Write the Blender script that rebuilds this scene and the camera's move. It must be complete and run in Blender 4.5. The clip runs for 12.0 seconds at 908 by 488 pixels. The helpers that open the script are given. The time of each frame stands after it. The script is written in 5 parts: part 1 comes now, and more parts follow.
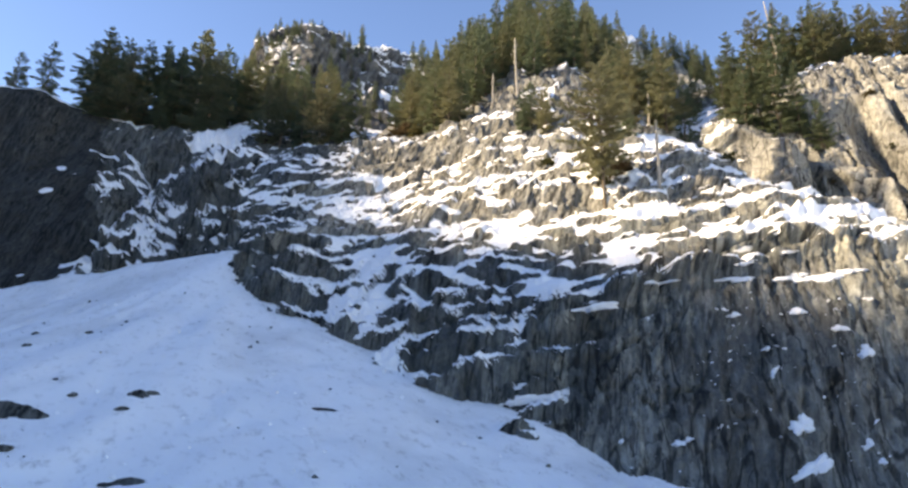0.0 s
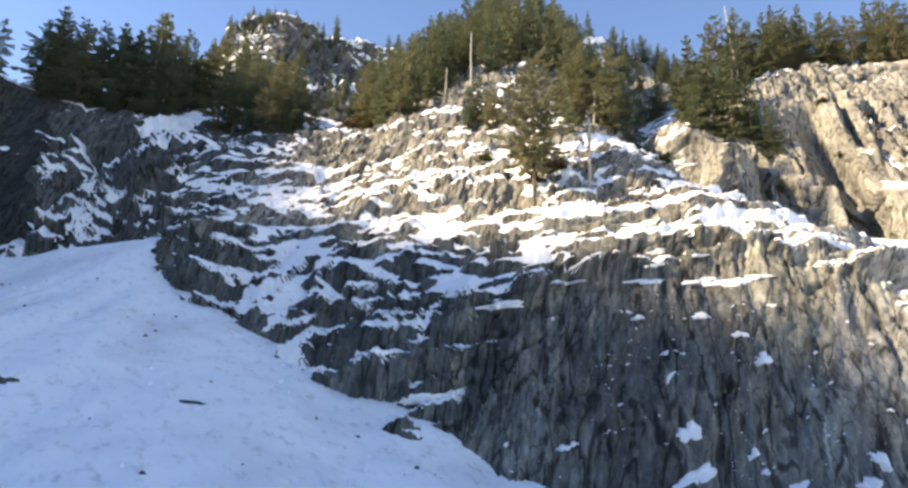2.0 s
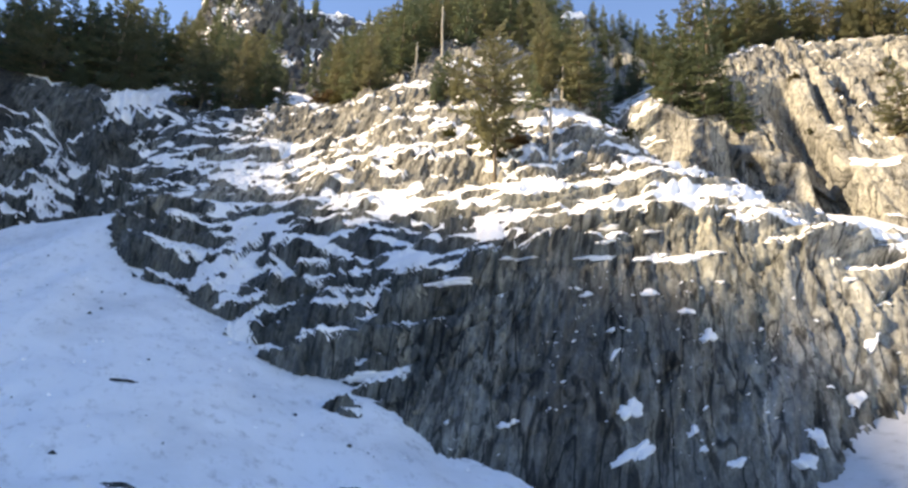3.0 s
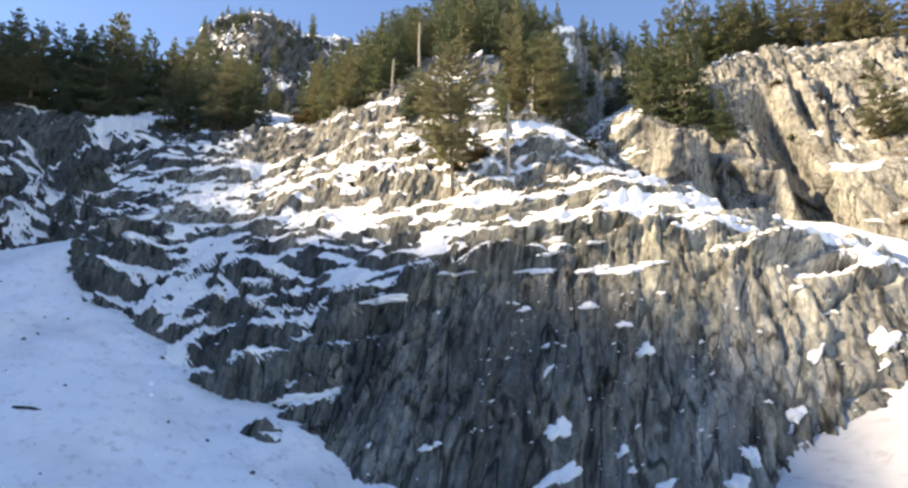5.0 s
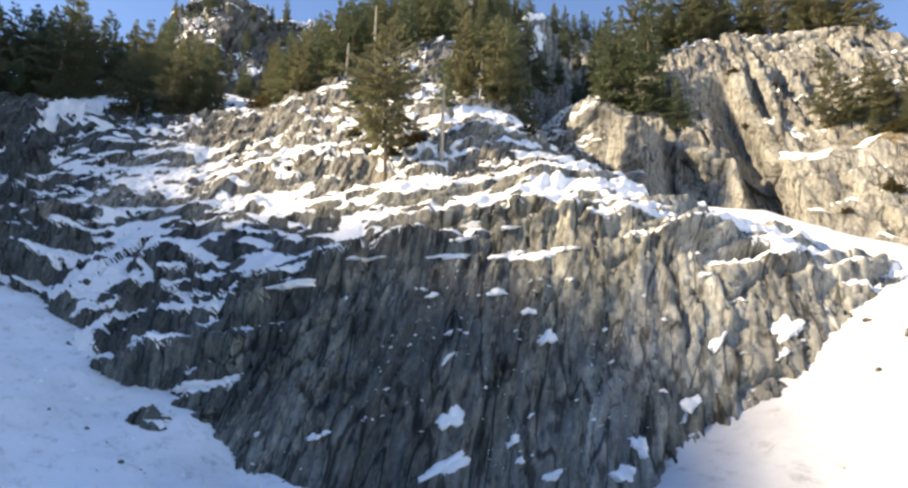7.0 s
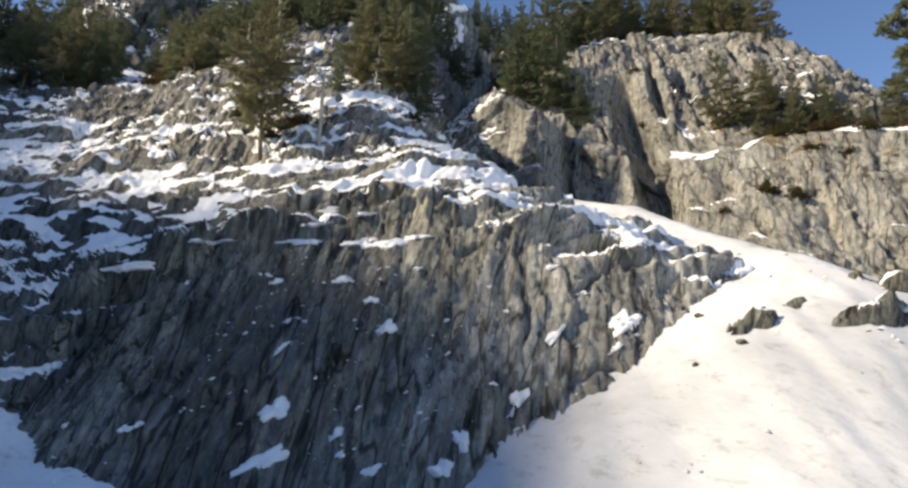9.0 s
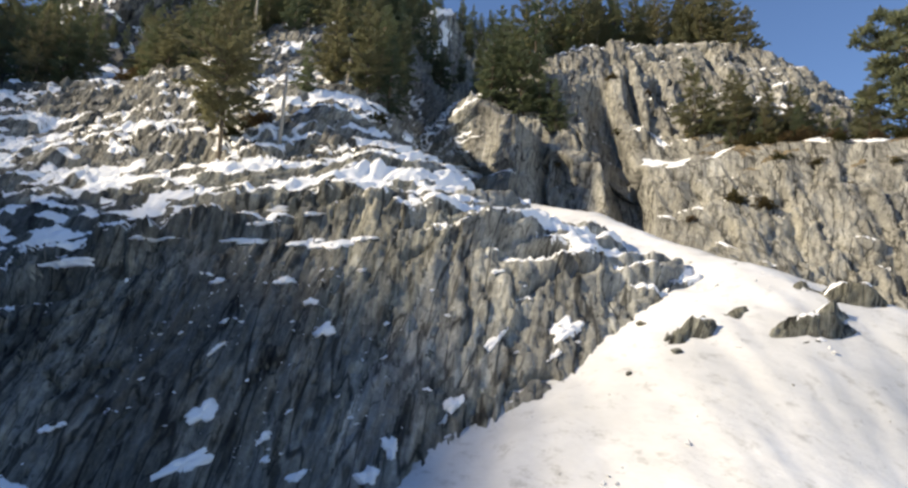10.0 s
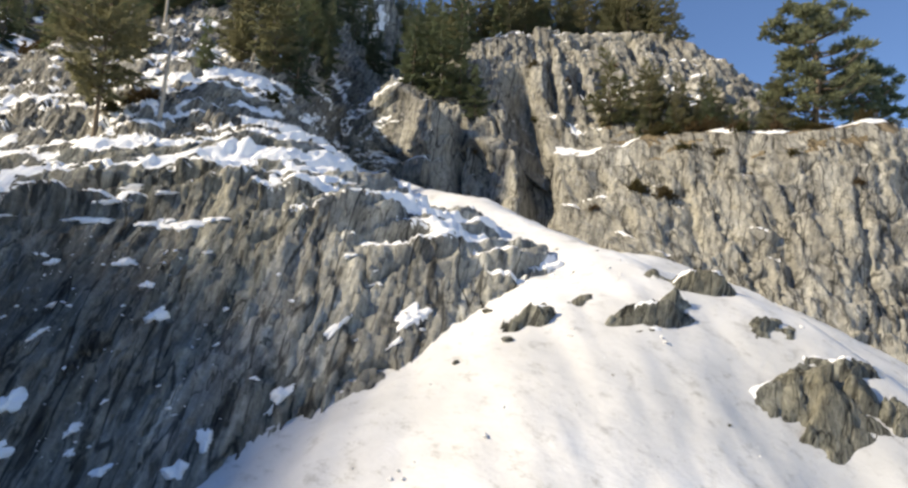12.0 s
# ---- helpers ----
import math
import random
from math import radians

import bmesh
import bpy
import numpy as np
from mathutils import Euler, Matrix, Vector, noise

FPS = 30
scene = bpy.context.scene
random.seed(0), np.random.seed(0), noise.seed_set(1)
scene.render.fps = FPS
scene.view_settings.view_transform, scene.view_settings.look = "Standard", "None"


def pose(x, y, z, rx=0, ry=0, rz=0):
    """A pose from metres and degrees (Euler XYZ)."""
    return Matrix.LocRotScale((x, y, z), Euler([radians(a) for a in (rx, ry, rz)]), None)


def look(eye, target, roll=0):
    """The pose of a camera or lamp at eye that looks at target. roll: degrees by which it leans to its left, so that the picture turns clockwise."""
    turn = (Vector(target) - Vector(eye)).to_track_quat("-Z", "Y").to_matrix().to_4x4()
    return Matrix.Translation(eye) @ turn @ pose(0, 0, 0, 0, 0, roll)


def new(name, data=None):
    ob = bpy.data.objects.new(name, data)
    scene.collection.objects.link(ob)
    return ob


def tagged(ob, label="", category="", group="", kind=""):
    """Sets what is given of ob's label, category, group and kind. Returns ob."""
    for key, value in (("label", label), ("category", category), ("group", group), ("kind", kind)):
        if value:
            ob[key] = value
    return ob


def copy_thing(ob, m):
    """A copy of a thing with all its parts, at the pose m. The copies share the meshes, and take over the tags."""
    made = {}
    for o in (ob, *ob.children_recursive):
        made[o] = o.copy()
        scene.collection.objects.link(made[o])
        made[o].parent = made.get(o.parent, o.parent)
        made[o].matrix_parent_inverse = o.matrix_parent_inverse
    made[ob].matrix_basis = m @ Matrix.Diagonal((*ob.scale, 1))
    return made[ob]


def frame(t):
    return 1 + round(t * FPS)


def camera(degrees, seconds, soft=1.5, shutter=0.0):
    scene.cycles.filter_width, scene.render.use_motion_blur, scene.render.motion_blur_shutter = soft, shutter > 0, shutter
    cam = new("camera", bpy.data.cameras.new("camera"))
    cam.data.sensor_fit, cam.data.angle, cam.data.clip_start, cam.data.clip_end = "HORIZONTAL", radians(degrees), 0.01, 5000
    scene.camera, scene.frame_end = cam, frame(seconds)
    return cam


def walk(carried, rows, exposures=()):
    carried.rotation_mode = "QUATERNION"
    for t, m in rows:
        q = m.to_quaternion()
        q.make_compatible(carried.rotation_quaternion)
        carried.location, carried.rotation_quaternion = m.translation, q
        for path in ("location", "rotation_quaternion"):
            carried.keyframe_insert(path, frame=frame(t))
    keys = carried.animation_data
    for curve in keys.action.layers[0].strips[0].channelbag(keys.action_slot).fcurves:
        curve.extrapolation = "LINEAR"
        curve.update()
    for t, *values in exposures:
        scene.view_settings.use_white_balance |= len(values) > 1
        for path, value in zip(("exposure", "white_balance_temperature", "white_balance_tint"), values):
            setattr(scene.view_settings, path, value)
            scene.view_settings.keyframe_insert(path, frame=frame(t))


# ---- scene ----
cam = camera(65.3, 12.0, soft=2.6)
METRES, EYE, TILT, LEAN, TURN = 45.0, 1.8, 15.0, 0.0, 0.0
ROWS = [
    (0.0, 0.0, 0.0, 0.0, 0.0, 0.0, -0.0),
    (0.5, 0.0394, 0.0093, 0.0001, 0.6, -0.34, -0.06),
    (1.0, 0.0795, 0.0176, -0.0042, -0.04, -0.07, -1.06),
    (1.5, 0.1243, 0.0311, -0.005, -0.26, -0.69, -1.31),
    (2.0, 0.1687, 0.0428, -0.007, -1.07, -0.12, -1.9),
    (2.5, 0.2111, 0.0488, -0.0076, -2.45, -1.71, -2.5),
    (3.0, 0.2516, 0.0635, -0.0089, -1.88, -1.86, -1.94),
    (5.0, 0.4139, 0.1049, -0.015, -0.37, -0.32, -0.6),
    (5.5, 0.4509, 0.1149, -0.0173, -0.03, -0.68, -0.44),
    (6.0, 0.49, 0.125, -0.0189, -0.97, -1.08, -0.19),
    (6.5, 0.5274, 0.1318, -0.0224, -0.59, -1.1, -0.77),
    (8.5, 0.6797, 0.1654, -0.0281, -4.95, -1.14, -2.24),
    (9.0, 0.7203, 0.1713, -0.0306, -6.03, -1.46, -2.82),
    (9.5, 0.7595, 0.178, -0.0302, -6.4, -1.5, -3.47),
    (10.0, 0.8011, 0.1851, -0.0309, -6.57, -1.0, -3.99),
    (10.5, 0.8436, 0.1908, -0.0315, -7.1, -0.79, -4.12),
    (11.0, 0.887, 0.1988, -0.0303, -7.79, -0.35, -4.42),
    (11.5, 0.9291, 0.2044, -0.0307, -8.37, -0.67, -4.76),
    (12.0, 0.9748, 0.21, -0.0295, -9.68, -1.54, -4.87),
]
walk(cam, [(t, pose(0, 0, EYE, TILT, LEAN, TURN) @ pose(METRES * x, METRES * y, METRES * z, 90 + pitch, roll, yaw)) for t, x, y, z, yaw, pitch, roll in ROWS],
     [(0.0, 1.58, 10700, 11), (3.0, 1.64, 10900, 10.5), (5.0, 1.64, 10700, 10), (6.6, 1.6, 10500, 10), (8.4, 0.74, 9350, 7.5), (12.0, 0.8, 8950, 7)])

from mathutils.bvhtree import BVHTree

# ---- world, sun, exposure ----
SUN = Vector((-0.85, -0.1, 0.5)).normalized()
world = bpy.data.worlds.new("sky")
scene.world = world
world.use_nodes = True
wn = world.node_tree
sky = wn.nodes.new("ShaderNodeTexSky")
sky.sky_type = "NISHITA"
sky.sun_disc = False
sky.sun_elevation = math.asin(SUN.z)
sky.sun_rotation = math.atan2(SUN.x, SUN.y)
sky.altitude = 1500
sky.air_density, sky.dust_density, sky.ozone_density = 1.0, 0.1, 3.5
wn.nodes["Background"].inputs["Strength"].default_value = 0.14
deep = wn.nodes.new("ShaderNodeHueSaturation")
deep.inputs["Hue"].default_value, deep.inputs["Saturation"].default_value = 0.511, 1.16
deep.inputs["Value"].default_value = 0.99
wn.links.new(sky.outputs[0], deep.inputs["Color"])
wn.links.new(deep.outputs[0], wn.nodes["Background"].inputs["Color"])
sun_data = bpy.data.lights.new("sun", "SUN")
sun_data.energy, sun_data.angle, sun_data.color = 3.6, radians(1.8), (1.0, 0.972, 0.93)
sun = new("sun", sun_data)
sun.matrix_world = look(SUN * 400, (0, 0, 0))


# ---- materials ----
def material(name, rough=0.8):
    m = bpy.data.materials.new(name)
    m.use_nodes = True
    b = m.node_tree.nodes["Principled BSDF"]
    b.inputs["Roughness"].default_value = rough
    b.inputs["Specular IOR Level"].default_value = 0.25
    return m, m.node_tree.nodes, m.node_tree.links, b


def coords(nodes, links, scale=(1, 1, 1), turn=(0, 0, 0), source="Position"):
    if source == "Position":
        g = nodes.new("ShaderNodeNewGeometry").outputs["Position"]
    else:
        g = nodes.new("ShaderNodeTexCoord").outputs["Object"]
    mp = nodes.new("ShaderNodeMapping")
    mp.vector_type = "TEXTURE"
    mp.inputs["Rotation"].default_value = [radians(a) for a in turn]
    mp.inputs["Scale"].default_value = [1 / a for a in scale]
    links.new(g, mp.inputs["Vector"])
    return mp.outputs[0]


def noise_tex(nodes, links, vec, scale, detail=6, rough=0.6, lac=2.0):
    t = nodes.new("ShaderNodeTexNoise")
    t.inputs["Scale"].default_value = scale
    t.inputs["Detail"].default_value = detail
    t.inputs["Roughness"].default_value = rough
    t.inputs["Lacunarity"].default_value = lac
    links.new(vec, t.inputs["Vector"])
    return t.outputs["Fac"]


def ramp(nodes, links, fac, stops):
    r = nodes.new("ShaderNodeValToRGB")
    while len(r.color_ramp.elements) < len(stops):
        r.color_ramp.elements.new(0.5)
    for e, (p, c) in zip(r.color_ramp.elements, stops):
        e.position, e.color = p, (*c, 1)
    links.new(fac, r.inputs[0])
    return r.outputs[0]


def mixed(nodes, links, a, b, fac, mode="MIX"):
    m = nodes.new("ShaderNodeMix")
    m.data_type, m.blend_type = "RGBA", mode
    if isinstance(fac, float):
        m.inputs[0].default_value = fac
    else:
        links.new(fac, m.inputs[0])
    links.new(a, m.inputs[6])
    if isinstance(b, tuple):
        m.inputs[7].default_value = (*b, 1)
    else:
        links.new(b, m.inputs[7])
    return m.outputs[2]


def rock_material(name, dark, mid, light, stain, lean=9.0, grain=1.0, hair=0.6, second=0.0):
    """Schist: streaks that run down the dip and lean to one side, broad stains, fine specks and dark joints."""
    m, n, l, b = material(name, 0.85)
    b.inputs["Specular IOR Level"].default_value = 0.25

    def streaks(across, down, detail, rough):
        return noise_tex(n, l, coords(n, l, (across * grain, across * grain * 0.25, down * grain), (0, lean, 0)), 1.0, detail, rough)

    fine = coords(n, l, (1, 1, 1))
    s = streaks(1.1, 0.2, 8, 0.62)
    base = ramp(n, l, s, [(0.3, dark), (0.5, mid), (0.72, light)])
    s2 = streaks(3.6, 0.7, 7, 0.68)
    patch = noise_tex(n, l, fine, 0.12, 5, 0.6)
    tint = ramp(n, l, patch, [(0.42, (0, 0, 0)), (0.62, (1, 1, 1))])
    col = mixed(n, l, base, stain, tint)
    col = mixed(n, l, col, ramp(n, l, s2, [(0.32, (0.3, 0.305, 0.315)), (0.48, (0.95, 0.95, 0.95)), (0.66, (1.7, 1.68, 1.63))]), hair, "MULTIPLY")
    band = streaks(0.3, 0.04, 5, 0.6)
    col = mixed(n, l, col, ramp(n, l, band, [(0.36, (0.62, 0.62, 0.63)), (0.5, (1, 1, 1)), (0.64, (1.3, 1.29, 1.26))]), 0.8, "MULTIPLY")
    speck = noise_tex(n, l, fine, 3.2, 6, 0.75)
    col = mixed(n, l, col, ramp(n, l, speck, [(0.3, (0.55, 0.55, 0.55)), (0.7, (1.3, 1.3, 1.3))]), 0.75, "MULTIPLY")
    line = [(0.478, (1, 1, 1)), (0.49, (0.12, 0.12, 0.125)), (0.5, (0.12, 0.12, 0.125)), (0.512, (1, 1, 1))]
    joint = mixed(n, l, ramp(n, l, streaks(0.55, 0.075, 2.5, 0.5), line), ramp(n, l, streaks(1.5, 0.2, 2.5, 0.5), line), 0.75, "MULTIPLY")
    col = mixed(n, l, col, joint, 0.85, "MULTIPLY")
    # short dark cracks, and pale dashes painted as edge glints
    nick_glint = streaks(2.0, 0.42, 3, 0.5)
    nick_glint = ramp(n, l, nick_glint, [(0.36, (0.22, 0.22, 0.23)), (0.42, (1, 1, 1)), (0.6, (1, 1, 1)), (0.67, (1.5, 1.5, 1.52))])
    col = mixed(n, l, col, nick_glint, 1.15 * hair, "MULTIPLY")
    if second:
        slant = noise_tex(n, l, coords(n, l, (0.35 * grain, 0.35 * grain, 1.5 * grain), (0, 48, 0)), 1.0, 5, 0.6)
        slant = ramp(n, l, slant, [(0.36, (0.3, 0.29, 0.28)), (0.42, (1, 1, 1))])
        col = mixed(n, l, col, slant, second, "MULTIPLY")
        joint = mixed(n, l, joint, slant, second, "MULTIPLY")
    l.new(col, b.inputs["Base Color"])
    bump = n.new("ShaderNodeBump")
    bump.inputs["Strength"].default_value, bump.inputs["Distance"].default_value = 0.9, 0.26
    l.new(mixed(n, l, mixed(n, l, mixed(n, l, s, s2, 0.5), speck, 0.35), joint, 0.3, "MULTIPLY"), bump.inputs["Height"])
    l.new(bump.outputs[0], b.inputs["Normal"])
    return m


ROCK_DARK = rock_material("dark_schist", (0.075, 0.081, 0.075), (0.182, 0.188, 0.171), (0.319, 0.321, 0.292), (0.200, 0.193, 0.163), 11.0, 0.68, 0.7)
# darker copy of dark_schist: the face's shade put into its colour
ROCK_SHADED = rock_material("shaded_dark_schist", (0.045, 0.050, 0.047), (0.140, 0.145, 0.134), (0.292, 0.296, 0.274), (0.158, 0.149, 0.128), 11.0, 0.62, 0.7)
# near-black copy for the shaded left flank, cliffs and stones; shade in the colour
ROCK_BLACK = rock_material("black_shade_schist", (0.029, 0.036, 0.037), (0.088, 0.099, 0.096), (0.205, 0.217, 0.207), (0.092, 0.096, 0.088), 9.0, 0.7)
# blacker still: the slab's turned-away shade is put into its colour
ROCK_SLAB = rock_material("shaded_slab_rock", (0.014, 0.017, 0.018), (0.034, 0.038, 0.038), (0.07, 0.075, 0.072), (0.038, 0.038, 0.034))
# pale copy: sunlight on the buttress's right end put into the colour
ROCK_PALE = rock_material("pale_grey_schist", (0.130, 0.133, 0.124), (0.268, 0.270, 0.252), (0.395, 0.395, 0.368), (0.272, 0.266, 0.238), 13.0, 0.72, 0.55)
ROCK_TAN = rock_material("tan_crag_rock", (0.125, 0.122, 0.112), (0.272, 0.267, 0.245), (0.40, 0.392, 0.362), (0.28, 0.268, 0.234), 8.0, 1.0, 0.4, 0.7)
ROCK_FAR = rock_material("grey_mountain_rock", (0.055, 0.058, 0.062), (0.108, 0.110, 0.112), (0.185, 0.185, 0.181), (0.112, 0.107, 0.098), 18.0, 0.35)

# lighter copy: the upper slopes' sunlight put into the colour
ROCK_UPPER = rock_material("sunlit_upper_schist", (0.060, 0.061, 0.057), (0.205, 0.203, 0.188), (0.370, 0.365, 0.337), (0.22, 0.21, 0.182), 20.0, 1.0, 0.8)
LEDGE_SOIL = rock_material("brown_ledge_turf", (0.06, 0.048, 0.033), (0.15, 0.118, 0.08), (0.25, 0.2, 0.14), (0.19, 0.15, 0.095), 0.0, 1.2, 0.4)
ROCK_GREY = rock_material("grey_outcrop_rock", (0.064, 0.066, 0.057), (0.149, 0.150, 0.130), (0.255, 0.255, 0.221), (0.162, 0.151, 0.115), 20.0, 1.6)


def snow_material():
    m, n, l, b = material("snow", 0.55)
    v = coords(n, l, (1, 1, 1))
    big = noise_tex(n, l, v, 0.09, 5, 0.55)
    col = ramp(n, l, big, [(0.3, (0.80, 0.82, 0.85)), (0.7, (0.9, 0.9, 0.9))])
    l.new(col, b.inputs["Base Color"])
    mid = noise_tex(n, l, coords(n, l, (1, 0.5, 1), (0, 0, 30)), 0.55, 7, 0.6)
    bump = n.new("ShaderNodeBump")
    bump.inputs["Strength"].default_value, bump.inputs["Distance"].default_value = 0.45, 0.4
    l.new(mid, bump.inputs["Height"])
    l.new(bump.outputs[0], b.inputs["Normal"])
    b.inputs["Specular IOR Level"].default_value = 0.3
    return m


SNOW = snow_material()


def debris_snow_material(name, k):
    """Old avalanche snow: greyed in drifts and streaks by dirt and needles."""
    m, n, l, b = material(name, 0.6)
    v = coords(n, l, (1, 1, 1))
    big = noise_tex(n, l, v, 0.06, 6, 0.6)
    col = ramp(n, l, big, [(0.36, (0.66 * k, 0.665 * k, 0.67 * k)), (0.52, (0.80 * k, 0.803 * k, 0.81 * k)), (0.66, (0.92, 0.92, 0.92))])
    spots = noise_tex(n, l, coords(n, l, (1, 0.45, 1), (0, 0, 25)), 1.1, 8, 0.75)
    col = mixed(n, l, col, ramp(n, l, spots, [(0.30, (0.62, 0.61, 0.59)), (0.46, (1, 1, 1))]), 1.0, "MULTIPLY")
    l.new(col, b.inputs["Base Color"])
    mid = noise_tex(n, l, coords(n, l, (1, 0.5, 1), (0, 0, 30)), 0.6, 8, 0.62)
    bump = n.new("ShaderNodeBump")
    bump.inputs["Strength"].default_value, bump.inputs["Distance"].default_value = 0.35, 0.4
    l.new(mid, bump.inputs["Height"])
    l.new(bump.outputs[0], b.inputs["Normal"])
    return m


SNOW_OLD = debris_snow_material("avalanche_snow", 1.13)
# dirt mottles, plus a lower k that puts the fan's grazing light into colour
SNOW_GREY = debris_snow_material("greyed_avalanche_snow", 0.82)


def needle_material(name, a, b_, c, patchy=False):
    m, n, l, b = material(name, 0.7)
    info = n.new("ShaderNodeObjectInfo")
    isl = n.new("ShaderNodeNewGeometry")
    vary = noise_tex(n, l, coords(n, l), 0.22, 2, 0.5) if patchy else info.outputs["Random"]
    col = ramp(n, l, vary, [(0.25 if patchy else 0.0, a), (0.5, b_), (0.75 if patchy else 1.0, c)])
    col = mixed(n, l, col, ramp(n, l, isl.outputs["Random Per Island"], [(0.0, (0.8, 0.82, 0.8)), (1.0, (1.2, 1.18, 1.15))]), 1.0, "MULTIPLY")
    l.new(col, b.inputs["Base Color"])
    b.inputs["Specular IOR Level"].default_value = 0.14
    thin, both = n.new("ShaderNodeBsdfTranslucent"), n.new("ShaderNodeMixShader")
    l.new(col, thin.inputs["Color"])
    both.inputs[0].default_value = 0.5
    l.new(b.outputs[0], both.inputs[1])
    l.new(thin.outputs[0], both.inputs[2])
    l.new(both.outputs[0], n["Material Output"].inputs["Surface"])
    return m


NEEDLES = needle_material("conifer_needles", (0.138, 0.182, 0.121), (0.193, 0.226, 0.138), (0.237, 0.242, 0.149))
NEEDLES_OLIVE = needle_material("pine_needles", (0.215, 0.220, 0.132), (0.253, 0.249, 0.151), (0.292, 0.270, 0.165))
NEEDLES_FAR = needle_material("far_needles", (0.138, 0.182, 0.127), (0.182, 0.215, 0.138), (0.226, 0.231, 0.154), True)
BUSH = needle_material("dry_bush_twigs", (0.07, 0.075, 0.03), (0.10, 0.085, 0.04), (0.13, 0.085, 0.05))


def bark_material(name, a, c):
    m, n, l, b = material(name, 0.9)
    f = noise_tex(n, l, coords(n, l, (3, 3, 0.6)), 2.0, 6, 0.7)
    l.new(ramp(n, l, f, [(0.3, a), (0.7, c)]), b.inputs["Base Color"])
    return m


BARK = bark_material("pine_bark", (0.09, 0.07, 0.05), (0.2, 0.155, 0.115))
DEADWOOD = bark_material("grey_deadwood", (0.26, 0.23, 0.19), (0.48, 0.43, 0.36))


# ---- noise on arrays ----
def hashed(i, j, k, seed):
    h = (i * 374761393 + j * 668265263 + k * 2147483647 + seed * 1274126177) & 0xFFFFFFFF
    h = ((h ^ (h >> 13)) * 1274126177) & 0xFFFFFFFF
    h = ((h ^ (h >> 16)) * 2246822519) & 0xFFFFFFFF
    return ((h ^ (h >> 15)) & 0xFFFFFF) / 0xFFFFFF


def vnoise(x, y, z, seed=0):
    i, j, k = np.floor(x).astype(np.int64), np.floor(y).astype(np.int64), np.floor(z).astype(np.int64)
    fx, fy, fz = x - i, y - j, z - k
    fx, fy, fz = (f * f * f * (f * (f * 6 - 15) + 10) for f in (fx, fy, fz))
    out = 0
    for a in (0, 1):
        for b in (0, 1):
            for c in (0, 1):
                w = (fx if a else 1 - fx) * (fy if b else 1 - fy) * (fz if c else 1 - fz)
                out = out + w * hashed(i + a, j + b, k + c, seed)
    return out * 2 - 1


def fbm(x, y, z, octaves=4, seed=0, gain=0.5):
    out, amp, f = 0, 1.0, 1.0
    for o in range(octaves):
        out = out + amp * vnoise(x * f + 17.3 * o, y * f - 9.1 * o, z * f + 5.7 * o, seed + o)
        amp, f = amp * gain, f * 2.03
    return out


def ridged(x, y, z, octaves=4, seed=0, gain=0.55):
    out, amp, f = 0, 1.0, 1.0
    for o in range(octaves):
        out = out + amp * (1 - 2 * np.abs(vnoise(x * f + 11.3 * o, y * f + 3.1 * o, z * f - 7.7 * o, seed + o)))
        amp, f = amp * gain, f * 2.1
    return out


def cells(x, y, z, seed=0):
    """Broken rock: for each point its cell's own height (-1 to 1), the lie of the cell's facet, and the distance to the next crack."""
    i, j, k = np.floor(x).astype(np.int64), np.floor(y).astype(np.int64), np.floor(z).astype(np.int64)
    f1, f2 = np.full(x.shape, 9.0), np.full(x.shape, 9.0)
    val, lie = np.zeros(x.shape), np.zeros(x.shape)
    for a in (-1, 0, 1):
        for b in (-1, 0, 1):
            for c in (-1, 0, 1):
                ci, cj, ck = i + a, j + b, k + c
                ox, oy, oz = (hashed(ci, cj, ck, seed + q) for q in (1, 2, 3))
                dx, dy, dz = x - ci - ox, y - cj - oy, z - ck - oz
                d = dx * dx + dy * dy + dz * dz
                first = d < f1
                f2 = np.where(first, f1, np.minimum(f2, d))
                h = hashed(ci, cj, ck, seed + 4) * 2 - 1
                val = np.where(first, h, val)
                lie = np.where(first, dx * (oz * 2 - 1) + dy * (ox * 2 - 1) + dz * (oy * 2 - 1), lie)
                f1 = np.minimum(f1, d)
    return val, lie, np.sqrt(f2) - np.sqrt(f1)


def broken(x, y, z, seed, tilt=0.9, crack=0.5):
    val, lie, gap = cells(x, y, z, seed)
    return 0.6 * val + tilt * lie - crack * (1 - smooth(gap, 0.0, 0.08))


def plates(u, w, seed, slope=1.0, shelf=0.5):
    """Upright slabs side by side: each swells to one side, breaks off short at its edge and ends in a small shelf above."""
    u = u + 0.4 * vnoise(u * 0.6, w * 0.8, 0 * u + 3.1, seed + 9)
    i = np.floor(u).astype(np.int64)
    f = u - i
    nil = 0 * i
    w = w * (0.6 + 0.8 * hashed(i, nil, nil + 2, seed)) + 7 * hashed(i, nil, nil, seed) + 0.25 * (f - 0.5)
    k = np.floor(w).astype(np.int64)
    g = w - k
    h, a = hashed(i, k, nil, seed + 1) * 2 - 1, hashed(i, k, nil + 1, seed + 2)
    return 0.45 * h + slope * (0.15 + a) * (f - 0.5) + shelf * (0.2 + hashed(i, k, nil + 3, seed)) * (g - 0.5)


def smooth(a, lo, hi):
    t = np.clip((a - lo) / (hi - lo), 0, 1)
    return t * t * (3 - 2 * t)


